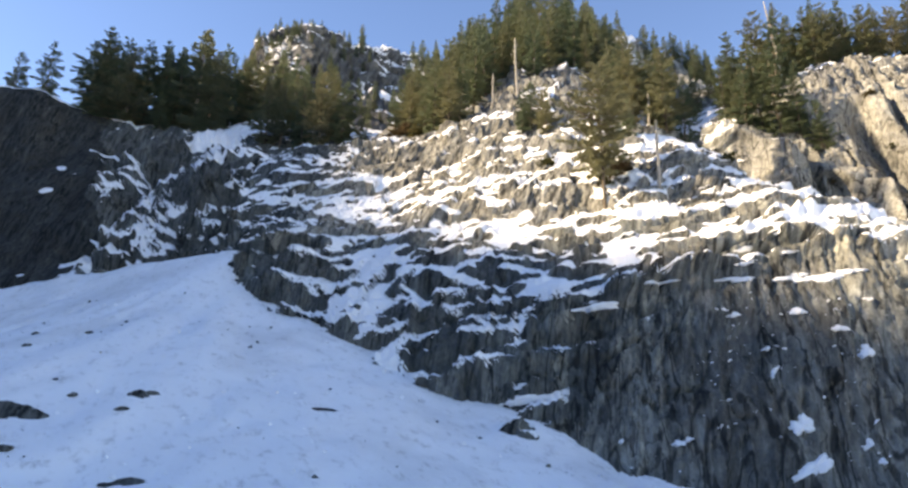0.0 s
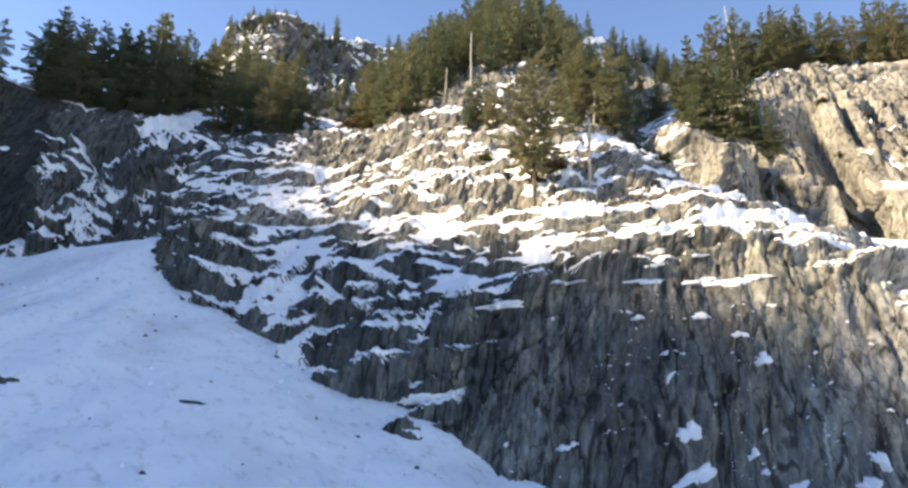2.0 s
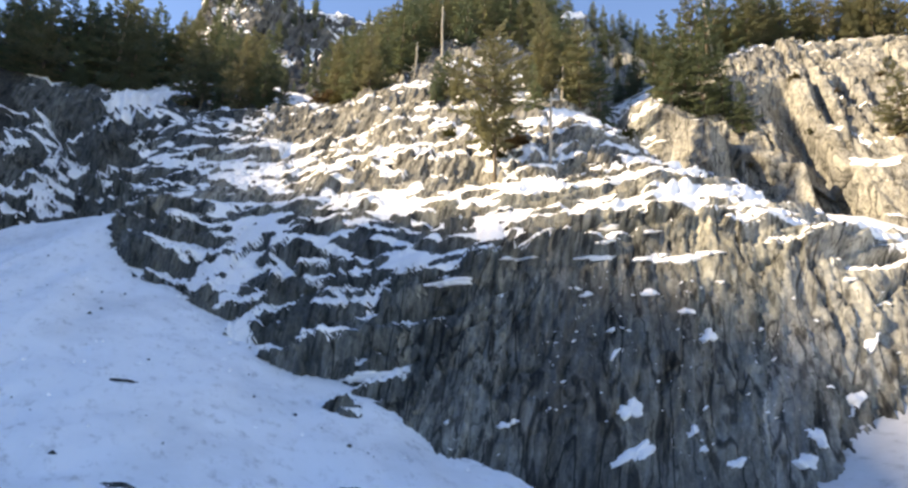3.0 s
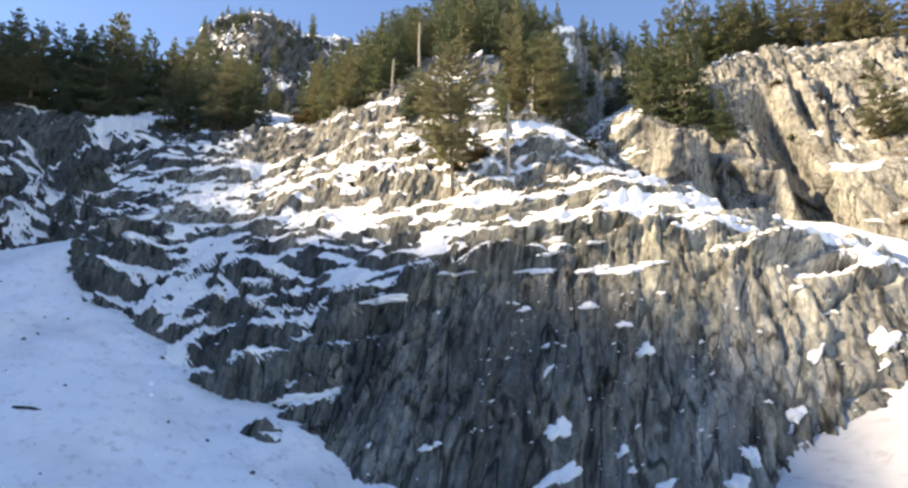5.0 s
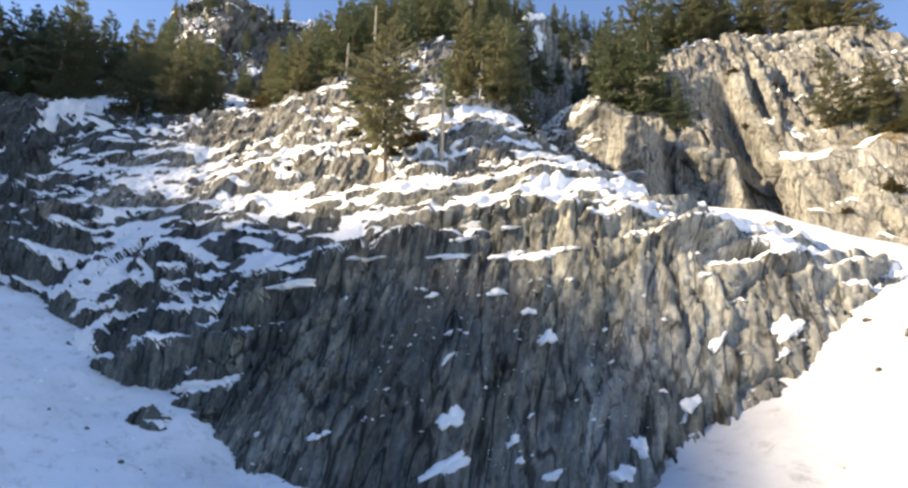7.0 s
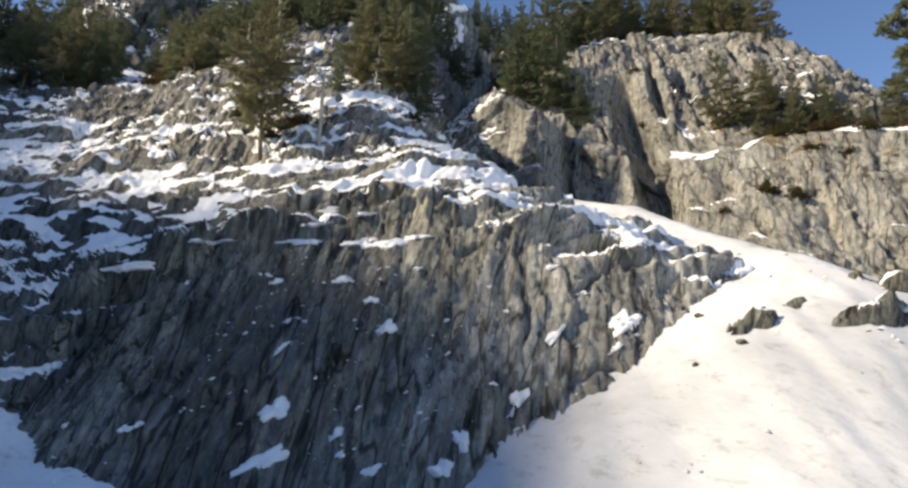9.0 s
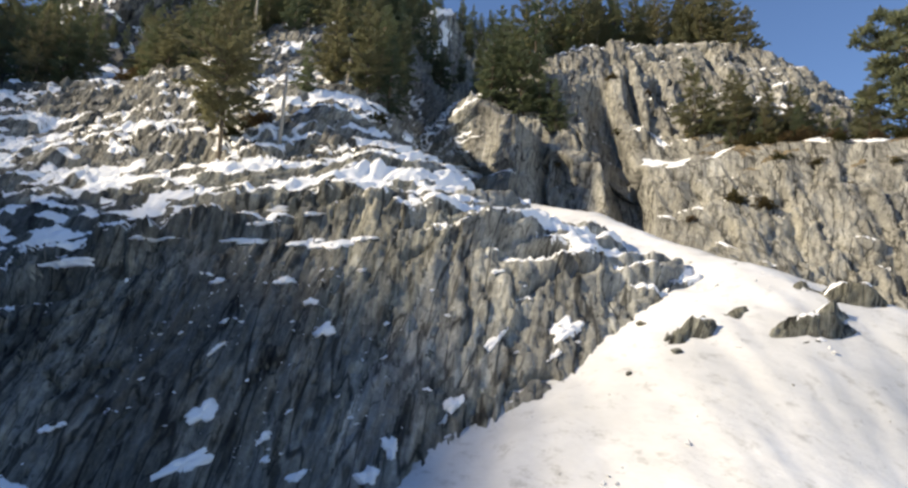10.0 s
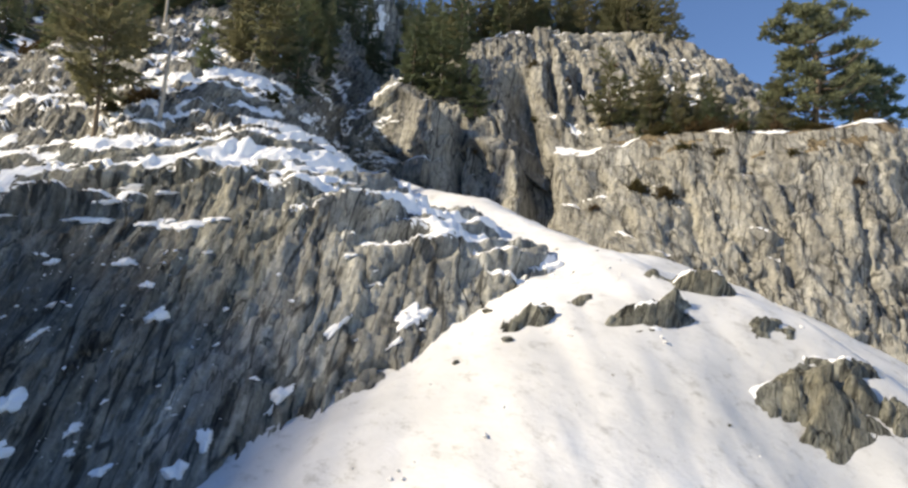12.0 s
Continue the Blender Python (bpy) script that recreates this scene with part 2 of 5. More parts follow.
def blur(a, n, axis):
    """Running mean of half-width n along an axis, edges held."""
    if n < 1:
        return a
    pad = [(0, 0)] * a.ndim
    pad[axis] = (n + 1, n)
    c = np.cumsum(np.pad(a, pad, mode="edge"), axis=axis)
    m = a.shape[axis]
    return (np.take(c, range(2 * n + 1, 2 * n + 1 + m), axis) - np.take(c, range(0, m), axis)) / (2 * n + 1)


# ---- lofted ground forms ----
def loft(rails, x0, x1, dx, rows, soften=3.0, round_v=3):
    """Points (rows, columns, 3) of a slope that runs from rail to rail; each rail is (xs, ys, zs)."""
    xs = np.arange(x0, x1 + dx / 2, dx)
    half = int(soften / dx)
    lines = []
    for rx, ry, rz in rails:
        y, z = np.interp(xs, rx, ry), np.interp(xs, rx, rz)
        for _ in range(2):
            y, z = blur(y, half, 0), blur(z, half, 0)
        lines.append((y, z))
    ys, zs = [], []
    for (ya, za), (yb, zb), n in zip(lines, lines[1:], rows):
        for i in range(n):
            ys.append(ya + (yb - ya) * i / n), zs.append(za + (zb - za) * i / n)
    ys.append(lines[-1][0]), zs.append(lines[-1][1])
    ys, zs = blur(np.array(ys), round_v, 0), blur(np.array(zs), round_v, 0)
    return np.stack([np.broadcast_to(xs, ys.shape), ys, zs], -1)


def normals(p):
    n = np.cross(np.gradient(p, axis=1), np.gradient(p, axis=0))
    return n / np.maximum(np.linalg.norm(n, axis=-1, keepdims=True), 1e-9)


def steps(phase, rise=0.8):
    """0 to 1 up a riser, quickly back to 0 over a tread."""
    f = phase - np.floor(phase)
    return np.where(f < rise, f / rise, 1 - smooth(f, rise, 1.0))


def sheet_mesh(name, p, mat, keep=None, round_off=True, other=None, where=None):
    r, c = p.shape[:2]
    idx = np.arange(r * c).reshape(r, c)
    f = np.stack([idx[:-1, :-1], idx[:-1, 1:], idx[1:, 1:], idx[1:, :-1]], -1).reshape(-1, 4)
    v = p.reshape(-1, 3)
    if keep is not None:
        k = keep.reshape(-1)
        f = f[k[f].any(1)]
        used = np.unique(f)
        remap = np.zeros(len(v), np.int64)
        remap[used] = np.arange(len(used))
        v, f = v[used], remap[f]
    me = bpy.data.meshes.new(name)
    me.vertices.add(len(v))
    me.vertices.foreach_set("co", v.astype(np.float32).ravel())
    me.loops.add(len(f) * 4)
    me.loops.foreach_set("vertex_index", f.astype(np.int32).ravel())
    me.polygons.add(len(f))
    me.polygons.foreach_set("loop_start", np.arange(0, len(f) * 4, 4, dtype=np.int32))
    me.update(calc_edges=True)
    if round_off:
        me.shade_smooth()
    me.materials.append(mat)
    for m in other or ():
        me.materials.append(m)
    if where is not None:
        me.polygons.foreach_set("material_index", where[:-1, :-1].reshape(-1).astype(np.int32))
    return me


BVHS = []


def register(p, stride=2):
    q = p[::stride, ::stride]
    r, c = q.shape[:2]
    idx = np.arange(r * c).reshape(r, c)
    f = np.stack([idx[:-1, :-1], idx[:-1, 1:], idx[1:, 1:], idx[1:, :-1]], -1).reshape(-1, 4)
    BVHS.append(BVHTree.FromPolygons(q.reshape(-1, 3).tolist(), f.tolist()))


def ground_z(x, y, top=400.0):
    best = None
    for t in BVHS:
        hit = t.ray_cast(Vector((x, y, top)), Vector((0, 0, -1)))
        if hit[0] is not None and (best is None or hit[0].z > best):
            best = hit[0].z
    return best


def snow_over(name, p, amount, label, depth=0.32, seed=5, streak=0.0):
    """Snow that lies where the rock is flat enough: a sheet that rises out of the rock there and stays under it elsewhere."""
    n = normals(p)
    nz = blur(blur(n[..., 2], 1, 0), 2, 1)
    x, y, z = p[..., 0], p[..., 1], p[..., 2]
    s = nz - amount + 0.15 * fbm(x * 0.4, y * 0.4, z * 0.4, 3, seed) + 0.06 * fbm(x * 1.0, y * 1.0, z * 2.0, 2, seed + 7) + streak
    lift = np.clip(s * 2.2, -1, 1) * depth
    q = p.copy()
    lift = blur(blur(lift, 1, 0), 2, 1)
    q[..., 2] += lift
    q[..., 1] -= lift * 0.35
    ob = new(name, sheet_mesh(name, q, SNOW, lift > -0.02))
    return tagged(ob, label, "snow", kind="stuff")


# main buttress
FOOT = ([-36, -30, -22, -13, -5, 3, 10, 17, 26, 38, 44, 52, 60, 68], [99, 94.5, 84, 72.5, 65.5, 59.5, 55, 53.5, 52, 49.5, 48.8, 48.8, 50.5, 54], [24, 22, 12, 7, 2, 0, -3, -4.5, -4.5, -4.5, -2, 2, 6, 8])
BROW = ([-36, -30, -22, -11, 0, 8, 15, 20, 26, 32, 38, 44, 50, 55, 60, 62.5, 65, 68], [104, 101, 96, 88, 77, 69, 65, 67, 66.5, 66, 63, 61, 59, 57.5, 56, 56, 57, 60], [27, 28.5, 29, 23, 18, 14.5, 15, 19, 20.5, 21.5, 20.5, 18.5, 16.6, 14.3, 13.4, 12.4, 9.5, 7])
TERRACE = ([-36, -30, -22, -11, 0, 9, 19, 25, 33, 41, 46, 50, 58, 68], [112, 110, 108, 100, 93, 88, 84, 80, 76, 73, 70, 67, 70, 76], [38, 38, 38, 32, 29, 28.5, 29.5, 28.5, 27, 25.4, 23, 21, 19.5, 17])
UPPER = ([-36, -26, -10, 0, 9, 16, 24, 32, 37, 40, 43, 46, 52, 60, 68], [124, 122, 113, 107, 100, 98, 91, 93, 94, 95, 99, 104, 112, 118, 122], [48, 47.5, 42, 42, 41, 41.5, 38, 41, 40, 38, 30, 27.5, 27, 26, 26])
BENCH = ([-36, -26, -15, -5, 1, 10, 20, 30, 38, 42, 46, 52, 60, 68], [138, 134, 129, 126, 119, 122, 124, 126, 128, 131, 138, 144, 146, 148], [57, 57, 58, 56, 55.5, 60, 63, 64, 60, 54, 45, 43, 42, 42])
HILL = ([-36, -20, 0, 20, 35, 43, 50, 56, 68], [205, 205, 205, 205, 205, 205, 205, 205, 205], [84, 92, 114, 132, 134, 130, 122, 102, 88])
BACK = ([-36, 20, 68], [260, 260, 260], [95, 105, 95])

base = loft([FOOT, BROW, TERRACE, UPPER, BENCH, HILL, BACK], -36, 66, 0.2, [124, 72, 72, 70, 54, 10])
x, y, z = base[..., 0], base[..., 1], base[..., 2]
nb = blur(blur(normals(base), 4, 0), 4, 1)
v = np.linspace(0, 1, base.shape[0])[:, None] + 0 * x
row = np.arange(base.shape[0])[:, None] + 0 * x
lean = x - 0.32 * z
face = smooth(x - 0.55 * (z - 8), 9, 13) * (1 - smooth(z + 0.35 * np.abs(x - 34), 17.5, 21))
flat = smooth(nb[..., 2], 0.5, 0.85)
wx, wy, wz = (1.1 * fbm(x / 4, y / 4, z / 4, 3, q) for q in (31, 32, 33))
steep_lean = x - (0.2 + 0.25 * smooth(z, 20, 32)) * z
slabs = ridged((steep_lean + 0.5 * wx) / 3.6, (y + wy) / 9, (z + wz) / 12, 5, 3, 0.58)
flakes = broken((steep_lean + 0.3 * wx) / 1.1, (y + wy) / 3, (z + wz) / 4.5, 9, 0.9, 0.25)
slab_a = plates((steep_lean + 0.7 * wx) / 2.1, (z + 0.8 * wz) / 5.5, 301, 1.0, 0.5)
slab_b = plates((steep_lean + 0.22 * wx) / 0.8, (z + 0.7 * wz) / 2.2, 305, 1.1, 0.6)
slab_c = plates((steep_lean + 0.3 * wy) / 6.5, (z + wz) / 11, 309, 1.0, 0.3)
flutes = ridged(steep_lean / 0.9, y / 3, z / 7, 3, 45, 0.6)
lumps = fbm(x / 13, y / 13, z / 13, 3, 21)
knobs = broken((x + 2 * wx) / 11, (y + 2 * wy) / 12, (z + wz) / 10, 43, 1.1, 0.5)
tilt = (0.31 * smooth(x, -25, -2) - 0.08) * (1 - smooth(z - 0.25 * x, 16, 24)) + 0.13 * smooth(z, 26, 36) * (1 - smooth(x, 12, 28))
broad = 1.5 * fbm(x / 16, y / 16, z / 16, 2, 39)
ph = (z - tilt * x + 0.6 * broad + 0.3 * wz) / 4.2 + 0.15
blk, _, _ = cells((lean + 0.6 * wx) / 4.2, y / 7, (z + wz) / 11, 41)
ph = ph + 0.1 * blk
ph2 = 0.25 * blk + (z - tilt * x + 0.5 * broad + 0.35 * wx + 0.25 * wz) / 1.7
slab_e = plates((steep_lean + 0.12 * wx) / 0.45, (z + 0.4 * wz) / 1.3, 313, 1.0, 0.7)
crack = 1 - smooth(np.abs(vnoise((steep_lean + 0.6 * wx) / 1.7, y / 6, (z + wz) / 9, 317)), 0.0, 0.07)
crack = crack * smooth(fbm(x / 5, y / 5, z / 6, 2, 318), -0.1, 0.25)
ph3 = (z - tilt * x + 0.6 * broad + 0.5 * wx) / 0.95
knob = np.exp(-((x + 22.5) / 5.5) ** 2 - ((z - 20) / 5.5) ** 2) + 1.2 * np.exp(-((x + 33) / 7.5) ** 2 - ((z - 49) / 6) ** 2)
ledged = smooth(row, 2, 20) * (1 - face) * (1 - 0.45 * flat) * (1 - 0.75 * knob)
tread = 1 - smooth(steps(ph, 0.6), 0.0, 0.25)
some = np.clip(0.7 + 1.0 * fbm(x / 6, y / 6, z / 5, 2, 49), 0.0, 1.4)
some2 = np.clip(0.75 + 0.9 * fbm(x / 3.5, y / 3.5, z / 3, 2, 50), 0.0, 1.5)
upper = 0.55 * smooth(row, 120, 150) * (1 - smooth(x, 20, 34)) + 0.45 * smooth(row, 190, 206)
bed = z - (0.12 + 0.12 * (1 - smooth(x, -5, 20))) * x + 0.5 * broad + 0.5 * wz
block_a = plates((steep_lean + 0.5 * wx) / 4.8, bed / 2.1, 351, 0.8, 1.6)
block_b = plates((steep_lean + 0.3 * wx) / 2.0, bed / 1.1, 355, 0.7, 1.3)
thin = smooth(row, 112, 128) * (1 - smooth(row, 215, 240)) * smooth(x, 14, 24)
deck = thin * (1 - smooth(row, 188, 204))
out = 1.1 * lumps + 0.45 * knobs * (1 - face) * (1 - 0.8 * flat) + (0.3 - 0.14 * flat - 0.23 * face) * slabs + 0.06 * flakes + (1 - 0.8 * flat) * (1 - 0.5 * tread * ledged) * (1 - 0.5 * upper) * (1 - 0.5 * deck) * ((0.9 - 0.55 * face) * slab_c + (0.55 - 0.25 * face) * slab_a + (0.3 - 0.12 * face) * slab_b)
shoulder = smooth(x, 37, 42) * smooth(row, 192, 215) * (1 - smooth(z, 72, 84))
out = out + ledged * ((2.8 - 1.6 * upper - 0.9 * thin) * some * (steps(ph, 0.6) - 0.5) + (0.75 - 0.3 * upper + 0.55 * thin) * some2 * (steps(ph2, 0.6) - 0.5) + (0.34 - 0.2 * upper + 0.3 * thin) * some * (steps(ph3, 0.6) - 0.5))
out = out + shoulder * (1.5 * (steps((z - 0.35 * x + 1.2 * wz) / 2.6, 0.6) - 0.5) + 0.7 * (steps((z - 0.3 * x + wz) / 1.15, 0.6) - 0.5))
out = out + 2.2 * knob + upper * (1 - 0.8 * knob) * (1 - 0.45 * flat) * (1.15 * block_a + 0.4 * block_b)
out = out + (0.2 + 0.05 * face) * slab_e * (1 - 0.6 * flat) - (0.3 + 0.6 * face) * crack
out = out + (0.12 - 0.06 * tread * ledged - 0.07 * face) * flutes + 0.08 * fbm(x / 0.5, y / 0.5, z / 0.5, 2, 47)
out = out * (1 - 0.55 * smooth(row, 350, 385))
main = base + nb * out[..., None]
register(main)
# shade and sunlight put into the rock colour: darker left, paler right and above
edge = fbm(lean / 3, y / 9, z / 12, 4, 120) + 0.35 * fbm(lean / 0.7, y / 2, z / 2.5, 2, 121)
shade_zone = (x + 4 * edge > 16.5) & (z + 2.5 * edge < 19 - 0.12 * np.abs(x - 24)) & (x + 6 * edge < 37 - 0.15 * z)
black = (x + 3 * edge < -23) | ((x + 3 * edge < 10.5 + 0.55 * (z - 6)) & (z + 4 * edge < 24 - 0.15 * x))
lit_side = (x + 7 * edge > 39) & (z < 27)
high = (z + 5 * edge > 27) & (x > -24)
tagged(new("rock_buttress", sheet_mesh("rock_buttress", main, ROCK_DARK, None, False, (ROCK_SHADED, ROCK_PALE, ROCK_BLACK, ROCK_UPPER), np.where(black, 3, np.where(shade_zone, 1, np.where(lit_side, 2, np.where(high, 4, 0)))))), "steep dark grey fissured rock buttress with snowy ledges", "cliff", kind="structure")
bed = z - (0.1 + 0.16 * (1 - smooth(x, -5, 25))) * x + 1.1 * broad + 0.5 * wz
long_bed = z - 0.08 * x + 0.6 * broad + 0.25 * wz
beds = (1 - face) * smooth(row, 8, 30) * (0.46 * (1 - 0.7 * deck) * fbm(x / 3.2, y / 5, bed / 0.7, 3, 371) + 0.75 * deck * fbm(x / 12, y / 12, long_bed / 0.9, 2, 379) + 0.02 - 0.04 * smooth(row, 112, 130) * (1 - thin) + (0.03 - 0.15 * smooth(x, 30, 38)) * deck + 0.26 * shoulder) - 0.12 * smooth(row, 330, 345) * (1 - shoulder)
snow_over("ledge_snow", main, 0.58 + 0.22 * knob - 0.12 * smooth(row, 160, 190) * (1 - smooth(x, 22, 30)) - 0.02 * upper + 0.2 * smooth(row, 272, 300) + 0.24 * face - 0.24 * shoulder - 0.4 * smooth(x, 49, 52) * np.exp(-((row - 128) / 14) ** 2) + 0.04 * smooth(x, 22, 28) * (1 - smooth(x, 37, 41)) * smooth(row, 185, 197) * (1 - smooth(row, 262, 275)) - 0.06 * (1 - smooth(x, 0, 16)) * (1 - smooth(z, 18, 28)) + 0.07 * (1 - smooth(x, 12, 26)) * smooth(row, 100, 125), "thin snow lying on the buttress ledges", 0.26, 5, beds)

# crag
C0 = ([46, 52, 58, 64, 70, 78, 90, 105, 130, 175], [128, 116, 110, 104, 94, 76, 68, 62, 56, 54], [40, 33, 29, 27, 23, 13, 7, 0, -6, -6])
C1 = ([46, 52, 58, 64, 70, 78, 85, 92, 98, 105, 115, 130, 175], [132, 122, 119, 115, 106, 95, 90, 84, 79.5, 77, 75, 73, 70], [50, 57, 52, 46, 40, 38, 38, 38, 38, 37.5, 37, 36, 36])
C2 = ([46, 52, 58, 64, 70, 78, 85, 92, 98, 105, 115, 130, 175], [134, 125, 122, 117, 109, 101, 98, 96, 95, 96, 97, 98, 100], [53, 60, 55, 48, 43, 41, 41, 41, 41, 41, 41, 40, 40])
C3 = ([46, 52, 58, 64, 70, 78, 86, 93, 100, 105, 110, 115, 120, 126, 175], [140, 134, 130, 129, 129, 129, 128, 125, 122, 117, 112, 111, 111, 112, 115], [57, 63, 63, 66, 72, 75, 76, 75.5, 75, 70, 63, 57.5, 48, 42, 42])
C4 = ([46, 58, 66, 74, 86, 100, 112, 126, 175], [178, 178, 172, 166, 165, 165, 165, 165, 165], [70, 82, 85, 85, 86, 77, 55, 40, 40])
C5 = ([46, 53, 59, 66, 74, 86, 100, 115, 126, 175], [194, 194, 194, 198, 203, 205, 205, 205, 205, 205], [118, 124, 115, 118, 112, 100, 84, 50, 38, 38])
C6 = ([46, 80, 175], [230, 230, 230], [84, 92, 30])
base = loft([C0, C1, C2, C3, C4, C5, C6], 44, 128, 0.21, [124, 16, 120, 46, 30, 8], 1.8, 2)
x, y, z = base[..., 0], base[..., 1], base[..., 2]
nb = blur(blur(normals(base), 4, 0), 4, 1)
row = np.arange(base.shape[0])[:, None] + 0 * x
wx, wy, wz = (1.3 * fbm(x / 5, y / 5, z / 5, 3, q) for q in (51, 52, 53))
cx = x - 0.12 * z
big = broken((cx + 0.5 * wx) / 7.0, y / 12, (z + wz) / 14, 55, 1.3, 0.1)
craggy = ridged((cx + 0.6 * wx) / 5.5, (y + wy) / 11, (z + wz) / 13, 5, 56, 0.6)
mid = ridged((cx + 0.3 * wx) / 1.5, y / 4, (z + 0.4 * wz) / 3.2, 3, 57, 0.6)
slab_a = plates((cx + 0.8 * wx) / 5.2, (z + wz) / 11, 321, 1.2, 0.4)
slab_b = plates((cx + 0.5 * wx) / 2.3, (z + wz) / 7.0, 325, 1.3, 0.25)
slab_f = plates((cx + 0.35 * wx) / 0.95, (z + 0.7 * wz) / 3.2, 327, 1.2, 0.35)
slab_c = broken((x + 0.45 * z + 0.4 * wx) / 1.5, y / 2.4, (z - 0.3 * x + 0.5 * wz) / 2.0, 329, 1.2, 0.45)
slab_d = plates((x + 0.5 * z + 0.3 * wx) / 0.6, (z + 0.3 * wz) / 0.8, 333, 0.8, 1.0)
low = 1 - smooth(row, 112, 124)
cleft = np.abs(vnoise((x - 0.1 * z + wx) / 7.5, (y + wy) / 14, (z + wz) / 30, 59))
ph = (z - 0.12 * x + 2.0 * wz) / 6.5
out = (0.6 - 0.2 * low) * big + (0.12 - 0.05 * low) * craggy + 0.08 * mid + (0.75 - 0.35 * low) * slab_a + (0.6 - 0.32 * low) * slab_b + (0.32 - 0.12 * low) * slab_f + (0.26 - 0.1 * low) * slab_c + (0.16 + 0.03 * low) * slab_d + 0.12 * fbm(x / 0.7, y / 0.7, z / 0.7, 2, 67) + 1.0 * fbm(x / 18, y / 18, z / 18, 3, 63) + 0.8 * (steps(ph, 0.85) - 0.5)
cleft2 = np.abs(vnoise((x - 0.1 * z + 0.6 * wx) / 2.9, (y + wy) / 8, (z + wz) / 14, 60))
out = out - 1.9 * (1 - smooth(cleft, 0.0, 0.05)) * 1.6 * smooth(fbm(x / 12, y / 12, z / 12, 2, 68), 0.0, 0.4) - 0.5 * (1 - smooth(cleft2, 0.0, 0.07)) * smooth(fbm(x / 6, y / 6, z / 6, 2, 69), 0.0, 0.4)
out = out * (1 - 0.3 * smooth(row, 236, 258))
out = out * (1 - 0.75 * smooth(row, 104, 122) * (1 - smooth(row, 140, 158)))
out = out * (1 - 0.6 * smooth(row, 264, 280) * (1 - smooth(row, 298, 310) * (1 - smooth(x, 62, 70))))
for cx0, lo, hi, wide, deep in ((71.4, 22, 63, 1.9, 7.0), (62.0, 30, 52, 0.9, 3.5), (77.6, 29, 37, 0.6, 2.2), (76.2, 48, 66, 0.7, 3.0), (80.5, 52, 64, 0.9, 3.0), (84.0, 44, 58, 0.7, 2.4), (90.5, 58, 74, 0.8, 2.6), (96.5, 62, 75, 0.6, 2.2), (86.0, 20, 34, 0.5, 1.0), (93.5, 14, 33, 0.5, 0.9), (101.0, 12, 30, 0.5, 0.9), (107.0, 10, 34, 0.5, 1.0)):
    off = x - 0.12 * (z - 38) + 0.45 * wx - cx0
    out = out - deep * np.exp(-(np.where(off > 0, 1.6, 0.8) * off / wide) ** 2) * smooth(z, lo, lo + 4) * (1 - smooth(z, hi - 5, hi))
gully = 1 - smooth(x + 0.5 * wx - 0.06 * (z - 45), 50, 53)
out = out + gully * (1.3 * (steps((z - 0.3 * x + 1.2 * wz) / 2.6, 0.65) - 0.5) + 0.7 * (steps((z - 0.2 * x + wz) / 1.2, 0.65) - 0.5))
crag_p = base + nb * out[..., None]
# two jutting blocks and the deep cleft beside them
ledge = smooth(row, 100, 124) * (1 - smooth(row, 142, 170))
crag_p[..., 2] += 1.0 * fbm(x / 7, y / 9, 0 * x, 3, 65) * ledge
jut = np.interp(x - 0.1 * (z - 38), [46, 50, 53, 56.3, 57.2, 66, 66.8, 68.3, 70.2, 72, 73, 78, 84], [2, 3, 3, -6, -5.5, 6, 2, -3.5, 3.0, 3.5, -2.5, -1.5, 0])
crag_p[..., 1] += jut * (0.85 + 0.15 * vnoise(x / 9, z / 5, z / 9, 66)) * smooth(row, 17, 50) * (1 - smooth(row, 119, 131))
register(crag_p)
# brown turf and soil on the long ledge
# the gully takes the pale schist, its shade lightened by colour
soil = ((ledge > 0.25) & (blur(blur(normals(crag_p)[..., 2], 1, 0), 1, 1) + 0.25 * fbm(x / 2, y / 2, z / 2, 3, 62) > 0.55) & (x > 82)).astype(int) + 2 * (gully > 0.5)
tagged(new("rock_crag", sheet_mesh("rock_crag", crag_p, ROCK_TAN, None, False, (LEDGE_SOIL, ROCK_PALE), soil)), "tall sunlit tan rock crag with vertical cracks", "cliff", kind="structure")
snow_over("crag_snow", crag_p, 0.62 + 0.12 * smooth(z, 56, 62) + 0.12 * low * smooth(x, 60, 68) + ledge * (0.16 + 0.3 * fbm(x / 5, y / 5, 0 * x, 2, 64)) - 0.16 * gully, "small patches of snow on the crag ledges", 0.22, 8, gully * (0.3 + 0.6 * fbm(x / 3, y / 5, (z - 0.4 * x) / 1.0, 3, 377)))

# shaded cliffs at the head of the snow fan
L0 = ([-150, -110, -90, -70, -55, -42, -32, -24], [150, 128, 118, 116, 114, 108, 104, 106], [28, 20, 18, 18, 19, 20, 20, 28])
L1 = ([-150, -110, -90, -75, -64, -55, -49, -43, -36, -28, -20], [150, 138, 134, 134, 131, 131, 127, 127, 125, 120, 118], [48, 46, 46, 47, 48, 46, 45, 46, 47, 45, 44])
L2 = ([-150, -115, -100, -92, -84, -75, -64, -55, -44, -36, -28, -20], [160, 146, 143, 144, 150, 146, 142, 142, 139, 138, 134, 131], [78, 77, 76.5, 76, 71, 64, 60, 58, 58.5, 58, 57.5, 57])
